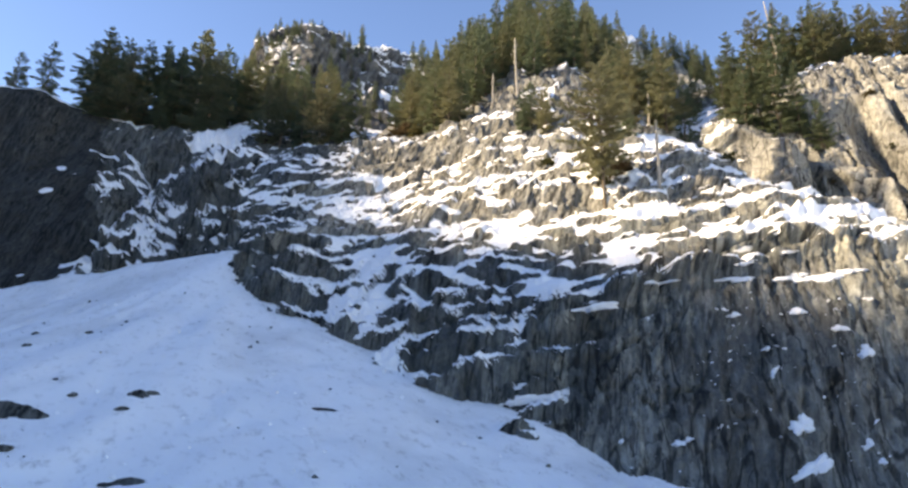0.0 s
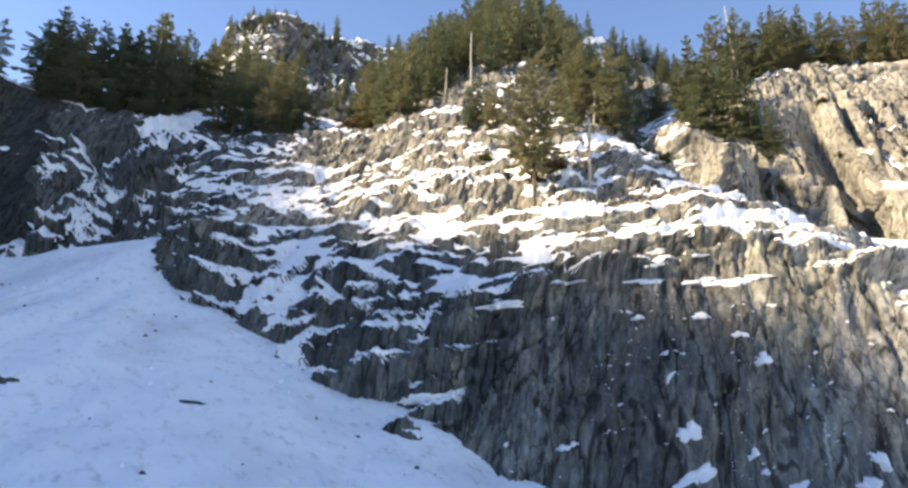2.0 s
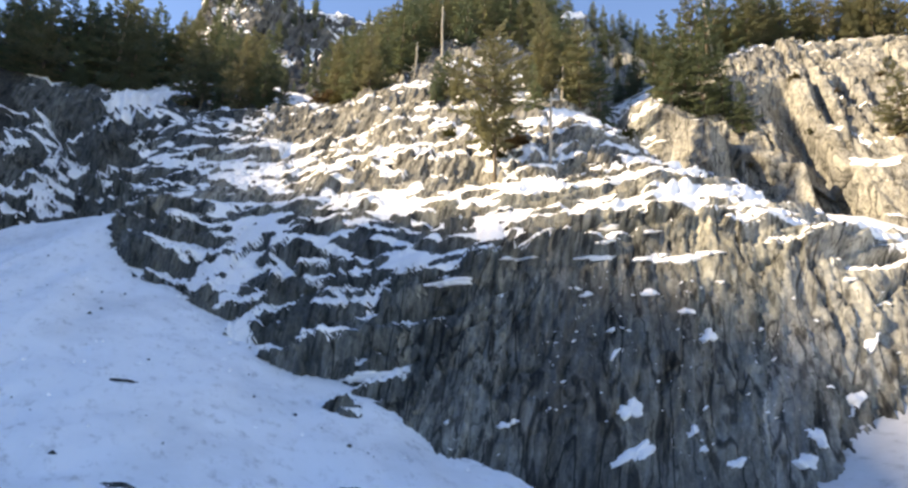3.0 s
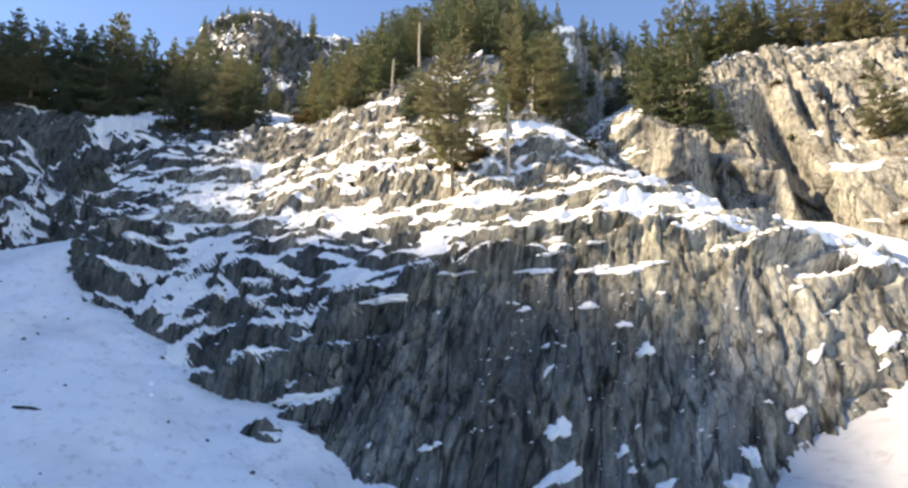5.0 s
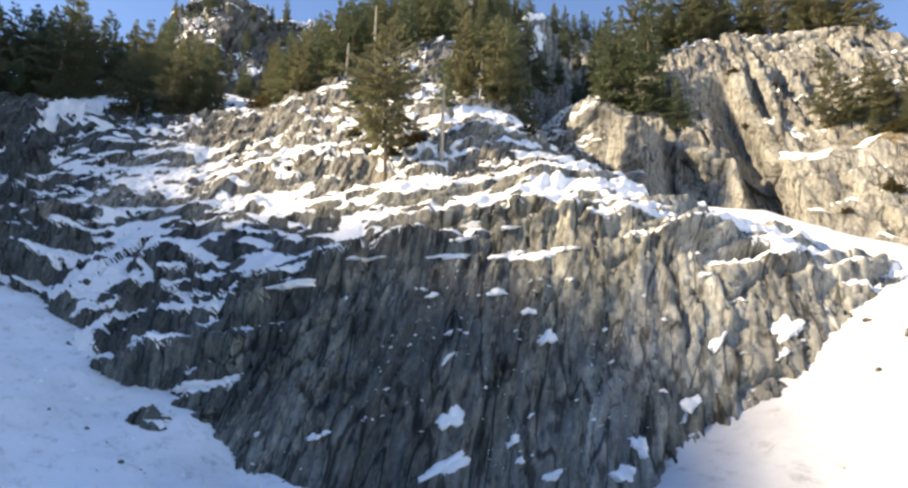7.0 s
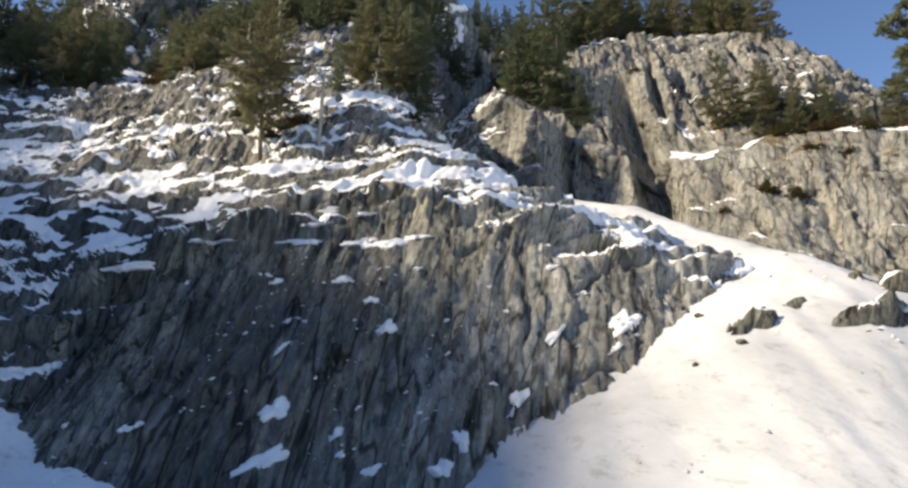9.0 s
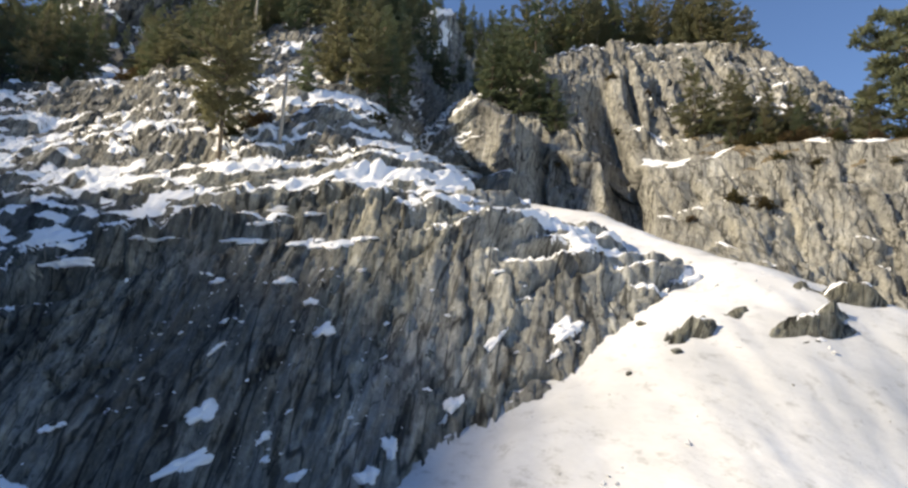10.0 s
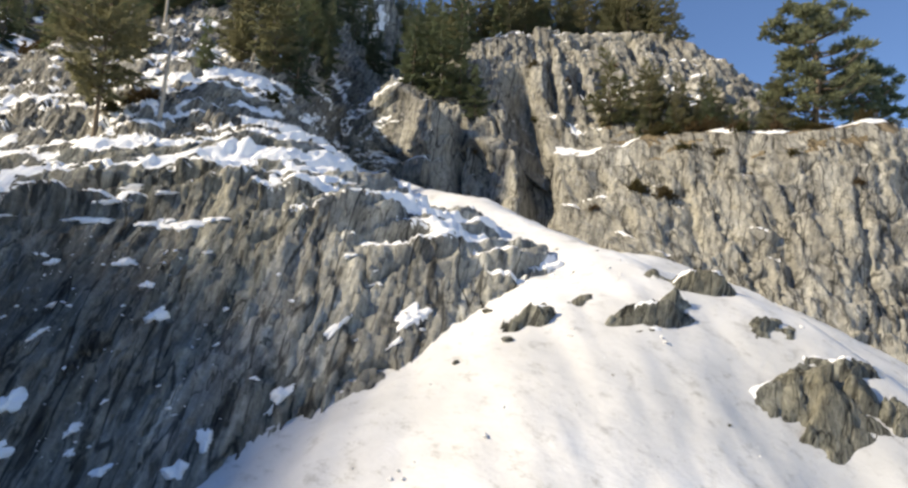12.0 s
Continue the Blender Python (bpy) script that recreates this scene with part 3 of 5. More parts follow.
RIM = ([-150, -115, -100, -92, -84, -75, -64, -55, -44, -36, -28, -20], [164, 152, 149, 150, 153, 152, 151, 151, 155, 150, 146, 142], [79, 78, 77.5, 76.5, 73, 71, 70, 69, 69.5, 66, 64, 63])
L3 = ([-150, -100, -84, -64, -44, -20], [172, 172, 172, 172, 172, 172], [80, 81, 79, 78, 83, 76])
L4 = ([-150, -100, -84, -64, -44, -20], [200, 200, 200, 200, 200, 200], [84, 90, 94, 97, 96, 90])
L5 = ([-150, -84, -44, -20], [240, 240, 240, 240], [60, 76, 92, 90])
base = loft([L0, L1, L2, RIM, L3, L4, L5], -150, -18, 0.4, [70, 60, 24, 30, 25, 12], 2.0, 2)
x, y, z = base[..., 0], base[..., 1], base[..., 2]
nb = blur(blur(normals(base), 4, 0), 4, 1)
row = np.arange(base.shape[0])[:, None] + 0 * x
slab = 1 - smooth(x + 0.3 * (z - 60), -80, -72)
ph = (z + 0.5 * x * (1 - smooth(x, -60, -40)) + 2.4 * fbm(x / 7, y / 7, z / 7, 3, 71)) / 4.0
some = np.clip(0.7 + 0.8 * fbm(x / 7, y / 7, z / 6, 2, 70), 0.1, 1.3)
wx, wy, wz = (1.3 * fbm(x / 6, y / 6, z / 6, 3, q) for q in (71, 72, 73))
big = broken((x + 0.35 * z + wx) / 7.0, (y + wy) / 9, (z + wz) / 11, 75, 1.2, 0.3) + 0.35 * ridged((x - 0.3 * z + wx) / 4.5, (y + wy) / 8, (z + wz) / 9, 5, 76, 0.6)
mid = broken((x + 0.35 * z + wx) / 2.2, (y + wy) / 4, (z + wz) / 4, 77, 0.9, 0.4)
out = 1.2 * fbm(x / 12, y / 12, z / 12, 4, 73) + (0.9 * big + 0.15 * mid) * (1 - 0.75 * slab)
out = out + (1 - slab) * 1.7 * some * (steps(ph, 0.65) - 0.5) + (1 - 0.5 * slab) * 0.28 * fbm(x / 1.0, y / 1.0, z / 1.4, 2, 79)
bed = z + 0.3 * x + 1.2 * wz
out = out + (1 - 0.9 * slab) * (0.9 * plates((x + 0.3 * z + 0.6 * wx) / 6.5, bed / 3.6, 361, 0.8, 1.7) + 0.5 * plates((x + 0.3 * z + 0.4 * wx) / 3.4, bed / 1.9, 365, 0.6, 1.5))
# a rounded knoll with a black chasm beside it
out = out + 5.5 * np.exp(-((x + 45) / 9) ** 2 - ((z - 49) / 8) ** 2) - 5.0 * np.exp(-((x + 66 - 0.3 * (z - 45)) / 3.5) ** 2) * smooth(z, 30, 38) * (1 - smooth(z, 56, 64))
out = out * (1 - 0.35 * smooth(row, 116, 130) - 0.35 * smooth(row, 150, 160))
left_p = base + nb * out[..., None]
register(left_p)
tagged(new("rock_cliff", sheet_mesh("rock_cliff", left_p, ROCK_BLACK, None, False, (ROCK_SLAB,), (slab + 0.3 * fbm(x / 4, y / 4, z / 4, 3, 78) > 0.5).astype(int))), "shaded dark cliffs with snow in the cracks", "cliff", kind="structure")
bed = z - 0.5 * x * smooth(x, -66, -60) + 0.7 * x * (1 - smooth(x, -66, -60)) + 2.0 * wz
beds = (1 - slab) * (0.42 * fbm(x / 4, y / 6, bed / 1.1, 3, 373) - 0.0)
snow_over("cliff_snow", left_p, 0.42 + 0.3 * slab * (1 - smooth(z, 70, 75)) - 0.1 * slab * smooth(z, 72, 76) + 0.36 * smooth(row, 112, 124) * (1 - smooth(row, 164, 176)) + 0.16 * smooth(row, 164, 176) - 0.66 * smooth(x, -60, -57) * (1 - smooth(x, -51, -48)) * smooth(z, 60, 64) + 0.1 * np.exp(-((x + 42) / 12) ** 2 - ((z - 53) / 7) ** 2), "bluish snow caught on the shaded cliff steps", 0.32, 12, beds)

# far peak and ridge
P0 = ([-130, -90, -40, 0, 60], [212, 212, 210, 212, 215], [70, 88, 88, 92, 100])
P1 = ([-130, -95, -85, -75, -60, -45, -30, 0, 60], [245, 243, 240, 238, 238, 242, 250, 255, 255], [75, 95, 112, 125, 130, 128, 130, 128, 120])
P2 = ([-130, -100, -92, -86, -78, -68, -58, -48, -42, -34, -15, 30, 60], [265, 260, 256, 254, 253, 254, 256, 260, 264, 270, 290, 300, 300], [80, 95, 112, 140, 157, 162, 165, 163, 158, 162, 168, 166, 150])
P3 = ([-130, 60], [330, 330], [70, 120])
base = loft([P0, P1, P2, P3], -130, 60, 0.7, [40, 60, 20], 2.5, 2)
x, y, z = base[..., 0], base[..., 1], base[..., 2]
nb = blur(blur(normals(base), 3, 0), 3, 1)
ph = (z + 0.5 * x + 2.5 * fbm(x / 9, y / 9, z / 9, 3, 81)) / 5.0
ph = ph + 0.25 * vnoise(x / 3, y / 3, z / 3, 88)
out = 2.2 * broken((x + 0.5 * z) / 10, y / 14, z / 12, 83, 1.3, 0.6) + 0.6 * broken((x + 0.5 * z) / 3, y / 5, z / 5, 85) + 0.7 * plates((x + 0.5 * z) / 2.8, z / 3.0, 87, 0.8, 1.2) + 1.1 * (steps(2 * ph, 0.7) - 0.5) + 0.6 * (steps(4.6 * ph, 0.7) - 0.5)
peak_p = base + nb * out[..., None]
register(peak_p)
tagged(new("mountain_peak", sheet_mesh("mountain_peak", peak_p, ROCK_FAR, None, False)), "distant rocky mountain peak streaked with snow", "mountain", kind="structure")
snow_over("peak_snow", peak_p, 0.5 + 0.06 * smooth(x, -62, -50) + 0.25 * (1 - smooth(y, 222, 240)), "streaks of snow on the distant peak", 0.2, 14, 0.34 * fbm(x / 6, y / 8, (z + 0.8 * np.abs(x + 64)) / 1.9, 3, 375))


# ---- snow fans and ground ----
def cone(x, y, axis, fall, steep=0.0):
    """Height of a fan that falls away from an axis of (x, y, z) points."""
    best = np.full(x.shape, -50.0)
    for (ax, ay, az), (bx, by, bz) in zip(axis, axis[1:]):
        dx, dy = bx - ax, by - ay
        t = np.clip(((x - ax) * dx + (y - ay) * dy) / (dx * dx + dy * dy), 0, 1)
        d = np.hypot(x - ax - t * dx, y - ay - t * dy)
        best = np.maximum(best, az + t * (bz - az) - fall * (np.sqrt(d * d + 4) - 2) - steep * (1 - np.exp(-d / 10)))
    return best


LEFT_AXIS = ((-31, 100, 28.5), (-60, 113, 28), (-90, 120, 25), (-130, 135, 22))
GULLY_AXIS = ((46.5, 113, 39), (48.5, 107, 36.5), (52, 96, 31.5), (58, 77, 24.6))
RIGHT_AXIS = ((58, 77, 24.6), (64, 58, 15.4), (78, 36, 4), (92, 20, -1))
RIGHT_AXIS_B = ((66, 80, 21.3), (78, 78.5, 19.5), (88, 76, 16), (100, 72, 10.2), (125, 66, 1))


def floor_height(x, y):
    return 0.1 - 4.6 * smooth(y, 14, 34) + 0.25 * fbm(x / 8, y / 8, 0 * x, 3, 91)


def fan_sheet(name, x0, x1, y0, y1, d, axes, fall, mat, label):
    xs, ys = np.meshgrid(np.arange(x0, x1, d), np.arange(y0, y1, d))
    h = np.full(xs.shape, -50.0)
    for a, (f, st) in zip(axes, fall):
        h = np.maximum(h, cone(xs, ys, a, f, st))
    h = blur(blur(h, 4, 0), 4, 1)
    h = h + 0.35 * fbm(xs / 7, ys / 10, 0 * xs, 4, 95) + 0.10 * fbm(xs / 1.6, ys / 2.6, 0 * xs, 3, 99)
    ax_, ay_ = axes[0][0][0], axes[0][0][1]
    if len(axes) > 1:
        ax_, ay_ = 56, 84
    ang, rad = np.arctan2(xs - ax_, ay_ - ys), np.hypot(xs - ax_, ys - ay_)
    h = h + 0.35 * fbm(ang * 9, rad / 26, 0 * xs, 3, 97) * smooth(rad, 8, 30) + 0.06 * ridged(ang * 30, rad / 9, 0 * xs, 2, 98) * smooth(rad, 10, 30)
    if mat == SNOW_GREY:
        h = h - 0.36 * smooth(50 - ys, 0, 22) * np.clip(xs - 50, 0, 32)
    p = np.stack([xs, ys, h], -1)
    register(p, 3)
    return tagged(new(name, sheet_mesh(name, p, mat, h > floor_height(xs, ys) - 0.6)), label, "snow", kind="structure")


fan_sheet("snow_fan", -130, 30, 20, 128, 0.6, (LEFT_AXIS,), ((0.378, 6.6),), SNOW_OLD, "smooth avalanche snow slope in blue shade")
fan_sheet("snow_fan", 28, 150, 14, 116, 0.45, (GULLY_AXIS, RIGHT_AXIS, RIGHT_AXIS_B), ((1.3, 0.0), (0.68, 0.0), (0.7, 0.0)), SNOW_GREY, "bright sunlit avalanche snow slope")

gx = np.concatenate([np.geomspace(4000, 160, 14) * -1, np.arange(-150, 151, 2.0), np.geomspace(160, 4000, 14)])
gy = np.concatenate([np.geomspace(4000, 30, 18) * -1, np.arange(-26, 60, 2.0), np.geomspace(62, 4000, 24)])
xs, ys = np.meshgrid(gx, gy)
near = (np.abs(xs) < 160) & (np.abs(ys) < 62)
h = np.where(near, floor_height(xs, ys), np.where(ys > 0, -4.5, 0.1))
ground_p = np.stack([xs, ys, h], -1)
register(ground_p, 1)
tagged(new("ground", sheet_mesh("ground", ground_p, SNOW)), "snow covered valley floor", "ground", kind="structure")

# the high wooded ridge beside the valley, whose shadow lies over the lower slopes
xs, ys = np.meshgrid(np.arange(-810, -118, 5.0), np.arange(-560, 330, 4.0))
across = xs + 290
along = ys + 40
h = np.interp(along, [-560, -100, 30, 40, 50, 58, 64, 72, 92, 110, 138, 152, 200, 330], [150, 184, 190, 192.5, 198.5, 206, 205, 201, 198, 198, 213, 226, 228, 120]) - np.where(across > 0, 1.55 * across, -0.35 * across)
h = h + 5.0 * fbm(xs / 45, ys / 45, 0 * xs, 4, 111) * smooth(np.abs(across), 0, 40) + 1.5 * fbm(xs / 14, ys / 14, 0 * xs, 3, 113) + 3.0 * fbm(xs / 5, ys / 5, 0 * xs, 2, 115)
tagged(new("mountain_side", sheet_mesh("mountain_side", np.stack([xs, ys, np.maximum(h, -6)], -1), ROCK_FAR)), "steep rocky mountainside along the valley", "mountain", kind="structure")


# ---- trees ----
def link_part(name, bm, mat, parent, label=""):
    me = bpy.data.meshes.new(name)
    bm.to_mesh(me)
    bm.free()
    me.materials.append(mat)
    ob = new(name, me)
    ob.parent = parent
    if label:
        ob["label"] = label
    return ob


def tube(bm, pts, radii, sides=7):
    rings = []
    for i, (p, r) in enumerate(zip(pts, radii)):
        d = (pts[min(i + 1, len(pts) - 1)] - pts[max(i - 1, 0)]).normalized()
        a = d.orthogonal().normalized()
        b = d.cross(a)
        rings.append([bm.verts.new(p + r * (math.cos(t) * a + math.sin(t) * b)) for t in (2 * math.pi * s / sides for s in range(sides))])
    for q, s in zip(rings, rings[1:]):
        for i in range(sides):
            f = bm.faces.new((q[i], q[(i + 1) % sides], s[(i + 1) % sides], s[i]))
            f.smooth = True
    bm.faces.new(rings[-1])


def tuft(verts, faces, rng, c, out, size):
    """A spray of needles: a few narrow blades that fan from one twig."""
    for _ in range(4):
        d = (out + Vector((rng.uniform(-0.8, 0.8), rng.uniform(-0.8, 0.8), rng.uniform(-0.5, 0.6)))).normalized()
        w = d.cross(Vector((rng.uniform(-0.8, 0.8), rng.uniform(-0.8, 0.8), rng.uniform(0.4, 1)))).normalized()
        L, W = size * rng.uniform(0.7, 1.3), size * rng.uniform(0.22, 0.4)
        i = len(verts)
        verts += [c - 0.3 * L * d, c + 0.2 * L * d + W * w, c + L * d, c + 0.2 * L * d - W * w]
        faces.append((i, i + 1, i + 2, i + 3))


def conifer(seed, height, spread, bare, shape, fill, droop, label, leaf=0.8, tiers=1.6, needles=NEEDLES):
    """A conifer with its foot at the origin. bare: share of clean trunk; shape: below 1 rounder, above 1 more pointed; tiers: whorls a metre."""
    rng = random.Random(seed)
    tree = new("pine_tree")
    bm = bmesh.new()
    bend = Vector((rng.uniform(-1, 1), rng.uniform(-1, 1), 0)) * 0.02 * height
    pts = [Vector((0, 0, -0.6)) + Vector((0, 0, height + 0.3)) * (i / 9) + bend * math.sin(i / 9 * 2.6) for i in range(10)]
    r0 = 0.012 * height
    tube(bm, pts, [r0 * (1.15 - 1.08 * i / 9) for i in range(10)], 6)
    verts, faces = [], []
    levels = int(height * (1 - bare) * tiers)
    lobes = [rng.uniform(0, 6.28) for _ in range(3)]
    for k in range(levels):
        f = bare + (1 - bare) * (k + 0.8 * rng.random()) / levels
        s = min(f * 9, 8.99)
        i = int(s)
        stem = pts[i].lerp(pts[i + 1], s - i)
        g = (f - bare) / (1 - bare)
        reach = spread * ((1 - g) ** shape * (0.5 + 0.5 * min(1, g * 4 + 0.2)) + 0.07) * rng.uniform(0.75, 1.15)
        n = rng.randint(4, 6)
        a0 = rng.uniform(0, 6.28)
        for b in range(n):
            a = a0 + 6.283 * b / n + rng.uniform(-0.45, 0.45)
            lobe = 0.82 + 0.22 * math.sin(2 * a + lobes[0] + 5 * g) + 0.18 * math.sin(3 * a + lobes[1] - 9 * g)
            if rng.random() < 0.1:
                continue
            L = max(0.35, reach * lobe * rng.uniform(0.65, 1.2))
            rise = 0.75 * g * g + rng.uniform(-0.12, 0.2) - droop * (1 - g)
            d = Vector((math.cos(a), math.sin(a), rise)).normalized()
            across = Vector((-d.y, d.x, 0)).normalized()
            tip = stem + d * L + Vector((0, 0, 0.06 * L))
            if L > 1.0 and b % 2 == 0:
                tube(bm, [stem, tip], [0.02 * L + 0.02, 0.008], 3)
            m = max(2, int(fill * L))
            for t in range(m):
                q = 0.22 + 0.82 * (t + rng.random()) / m
                off = rng.uniform(-1, 1)
                c = stem.lerp(tip, q) + across * off * (0.34 * L * (1.1 - q) + 0.12) + Vector((0, 0, rng.uniform(-0.12, 0.12) - 0.1 * abs(off)))
                size = leaf * rng.uniform(0.65, 1.15) * (0.55 + 0.45 * (1 - g))
                for _ in range(3):
                    e = (d + across * off * 0.7 + Vector((rng.uniform(-0.5, 0.5), rng.uniform(-0.5, 0.5), rng.uniform(-0.45, 0.4)))).normalized()
                    w = e.cross(Vector((rng.uniform(-0.7, 0.7), rng.uniform(-0.7, 0.7), 1))).normalized()
                    W = size * rng.uniform(0.2, 0.34)
                    j = len(verts)
                    verts += [c - 0.2 * size * e + W * w, c + 0.85 * size * e, c - 0.2 * size * e - W * w]
                    faces.append((j, j + 1, j + 2))
    link_part("trunk", bm, BARK, tree)
    me = bpy.data.meshes.new("crown")
    me.from_pydata([tuple(q) for q in verts], [], faces)
    me.materials.append(needles)
    crown = new("crown", me)
    crown.parent = tree
    return tagged(tree, label, "tree")


def old_pine(seed, height, spread, label):
    """An old pine: long bare limbs that end in flat, ragged pads of needles."""
    rng = random.Random(seed)
    tree = new("pine_tree")
    bm = bmesh.new()
    pts = [Vector((0.25 * math.sin(i * 0.9), 0.2 * math.sin(i * 0.7 + 1), -0.6 + (height + 0.2) * i / 9)) for i in range(10)]
    tube(bm, pts, [0.024 * height * (1.1 - 1.02 * i / 9) for i in range(10)], 7)
    verts, faces = [], []
    for k in range(46):
        f = 0.2 + 0.78 * (k + rng.random()) / 46
        i = int(f * 8.99)
        stem = pts[i].lerp(pts[i + 1], f * 9 - i if f * 9 - i < 1 else 1)
        a = k * 2.4 + rng.uniform(-0.6, 0.6)
        g = (f - 0.2) / 0.78
        reach = spread * math.sqrt(max(0.0, 1 - (1.35 * g - 0.42) ** 2)) * rng.uniform(0.45, 1.12) + 0.25
        tip = stem + Vector((math.cos(a) * reach, math.sin(a) * reach, 0.22 * reach + rng.uniform(-0.3, 0.3)))
        elbow = stem.lerp(tip, 0.55) + Vector((0, 0, -0.12 * reach))
        tube(bm, [stem, elbow, tip], [0.03 * reach + 0.02, 0.02 * reach + 0.015, 0.012], 4)
        for c0, r0 in ((tip, rng.uniform(0.85, 1.35)), (elbow + Vector((rng.uniform(-0.5, 0.5), rng.uniform(-0.5, 0.5), 0.35)), rng.uniform(0.5, 0.95))):
            for _ in range(int(150 * r0 * r0)):
                b, e = rng.uniform(0, 6.283), rng.uniform(-0.35, 1.4)
                d = Vector((math.cos(b) * math.cos(e), math.sin(b) * math.cos(e), 0.62 * math.sin(e)))
                c = c0 + d * r0 * rng.uniform(0.35, 1.0) * (0.85 + 0.25 * math.sin(3 * b + k))
                h_ = (d + Vector((rng.uniform(-0.6, 0.6), rng.uniform(-0.6, 0.6), rng.uniform(-0.2, 0.7)))).normalized()
                w = h_.cross(Vector((rng.uniform(-1, 1), rng.uniform(-1, 1), 0.6))).normalized()
                size = rng.uniform(0.28, 0.5)
                j = len(verts)
                verts += [c - 0.3 * size * h_ + 0.3 * size * w, c + size * h_, c - 0.3 * size * h_ - 0.3 * size * w]
                faces.append((j, j + 1, j + 2))
    link_part("trunk", bm, BARK, tree)
    me = bpy.data.meshes.new("crown")
    me.from_pydata([tuple(q) for q in verts], [], faces)
    me.materials.append(NEEDLES)
    crown = new("crown", me)
    crown.parent = tree
    return tagged(tree, label, "tree")


KINDS = [
    (conifer(1, 14, 3.3, 0.05, 0.7, 11.0, 0.25, "dark green conifer with a dense pointed crown", 0.62), 14, "firs"),
    (conifer(2, 15, 2.8, 0.06, 0.75, 11.5, 0.3, "slender dark conifer on the rocky slope", 0.62), 15, "firs"),
    (conifer(3, 12, 3.4, 0.1, 0.5, 11.0, 0.1, "broad olive green pine with a rounded crown", 0.62, 1.6, NEEDLES_OLIVE), 12, "pines"),
    (conifer(4, 13, 3.4, 0.2, 0.45, 11.0, 0.05, "olive green pine with a bare lower trunk", 0.62, 1.6, NEEDLES_OLIVE), 13, "pines"),
    (conifer(5, 9, 2.4, 0.04, 0.6, 11.0, 0.2, "young bushy green conifer", 0.6, 2.0), 9, "young conifers"),
    (old_pine(6, 14, 4.0, "dark old pine with a broad uneven crown"), 14, "pines"),
    (conifer(7, 12, 2.7, 0.03, 0.75, 6.5, 0.25, "slim conifer on the wooded slope", 0.85, 1.4), 12, "slope conifers"),
    (conifer(8, 12, 3.1, 0.05, 0.6, 6.0, 0.15, "bushy conifer on the wooded slope", 0.85, 1.4), 12, "slope conifers"),
]
for k, (ob, hgt, grp) in enumerate(KINDS):
    ob["group"] = grp
    ob.location = (-60 - 8 * k, 190, 0)
    ob.location.z = (ground_z(ob.location.x, ob.location.y) or 80) - 0.2


def plant(kind, x, y, height, rng, wide=1.0):
    z = ground_z(x, y)
    if z is None:
        return
    ob, h0, _ = KINDS[kind]
    s = height / h0
    t = copy_thing(ob, pose(x, y, z - 0.25, rng.uniform(-3, 3), rng.uniform(-3, 3), rng.uniform(0, 360)))
    t.scale = (s * wide * rng.uniform(0.9, 1.12), s * wide * rng.uniform(0.9, 1.12), s)
    return t


rng = random.Random(7)


def grove(n, x0, x1, y0, y1, h0, h1, kinds, gap=3.0):
    """Trees scattered over a patch of slope, not closer to one another than gap."""
    put = []
    tries = 0
    while len(put) < n and tries < n * 40:
        tries += 1
        px, py = rng.uniform(x0, x1), rng.uniform(y0, y1)
        if abs(px - 10 - (py - 125) * 0.16) < 2.2 and py < 160:
            continue
        if all((px - a) ** 2 + (py - b) ** 2 > gap * gap for a, b in put):
            put.append((px, py))
            plant(rng.choice(kinds), px, py, rng.uniform(h0, h1), rng)



LEFT_RIM = ((1, -64, 160, 22.4), (0, -68, 162, 23.5), (0, -72, 164, 23.5), (0, -61, 164, 23.5), (0, -92.5, 147, 13), (4, -99.5, 147, 9), (0, -87, 153, 16.8), (1, -83.6, 152.5, 19), (0, -80.5, 153, 20.2), (2, -77, 152.5, 17.9), (0, -74, 157, 20.2), (1, -70, 156, 23.5), (1, -66.5, 156, 22.4))
LEFT_WOOD = ((0, -62.5, 155, 23.5), (1, -75, 170, 23.5), (0, -57, 178, 22.4), (0, -60, 173, 23), (1, -63, 171, 22), (0, -54, 176, 23), (0, -50, 172, 22.4), (1, -46, 177, 22.4), (0, -84, 167, 22.4), (0, -59.5, 157, 23.5), (0, -78, 163, 22.4), (1, -70, 166, 22.4), (2, -64, 168, 21.3), (3, -86, 160, 17.9), (4, -68, 152, 9), (4, -60, 152.5, 7), (0, -82, 158, 21.3), (1, -73, 161, 22.4))
FRONT_GROUP = ((2, -41.7, 145, 15), (3, -38.3, 144.5, 16), (0, -33.3, 142.6, 18), (2, -28.5, 139, 17), (4, -24, 139.5, 13), (0, -35, 148, 17), (1, -30, 146.5, 18), (4, -20, 140, 8))
MID_SLOPE = ((0, -24, 141, 15), (2, -27, 146, 17), (0, -31, 168, 18), (1, -36, 170, 18), (0, -40, 173, 18), (1, -40, 164, 20), (0, -45, 168, 21), (0, -36, 159, 18), (1, 39.5, 134, 13), (0, 37.5, 137, 15), (2, -9.6, 140, 13.6), (0, -4, 128, 15), (2, -1, 126, 14), (0, 1, 129, 16), (1, 4, 134, 18), (0, 7, 141, 18), (4, -6, 134, 12), (4, 11.5, 110, 7.8), (2, 15.3, 107.5, 8.8), (4, 13.2, 111, 9))
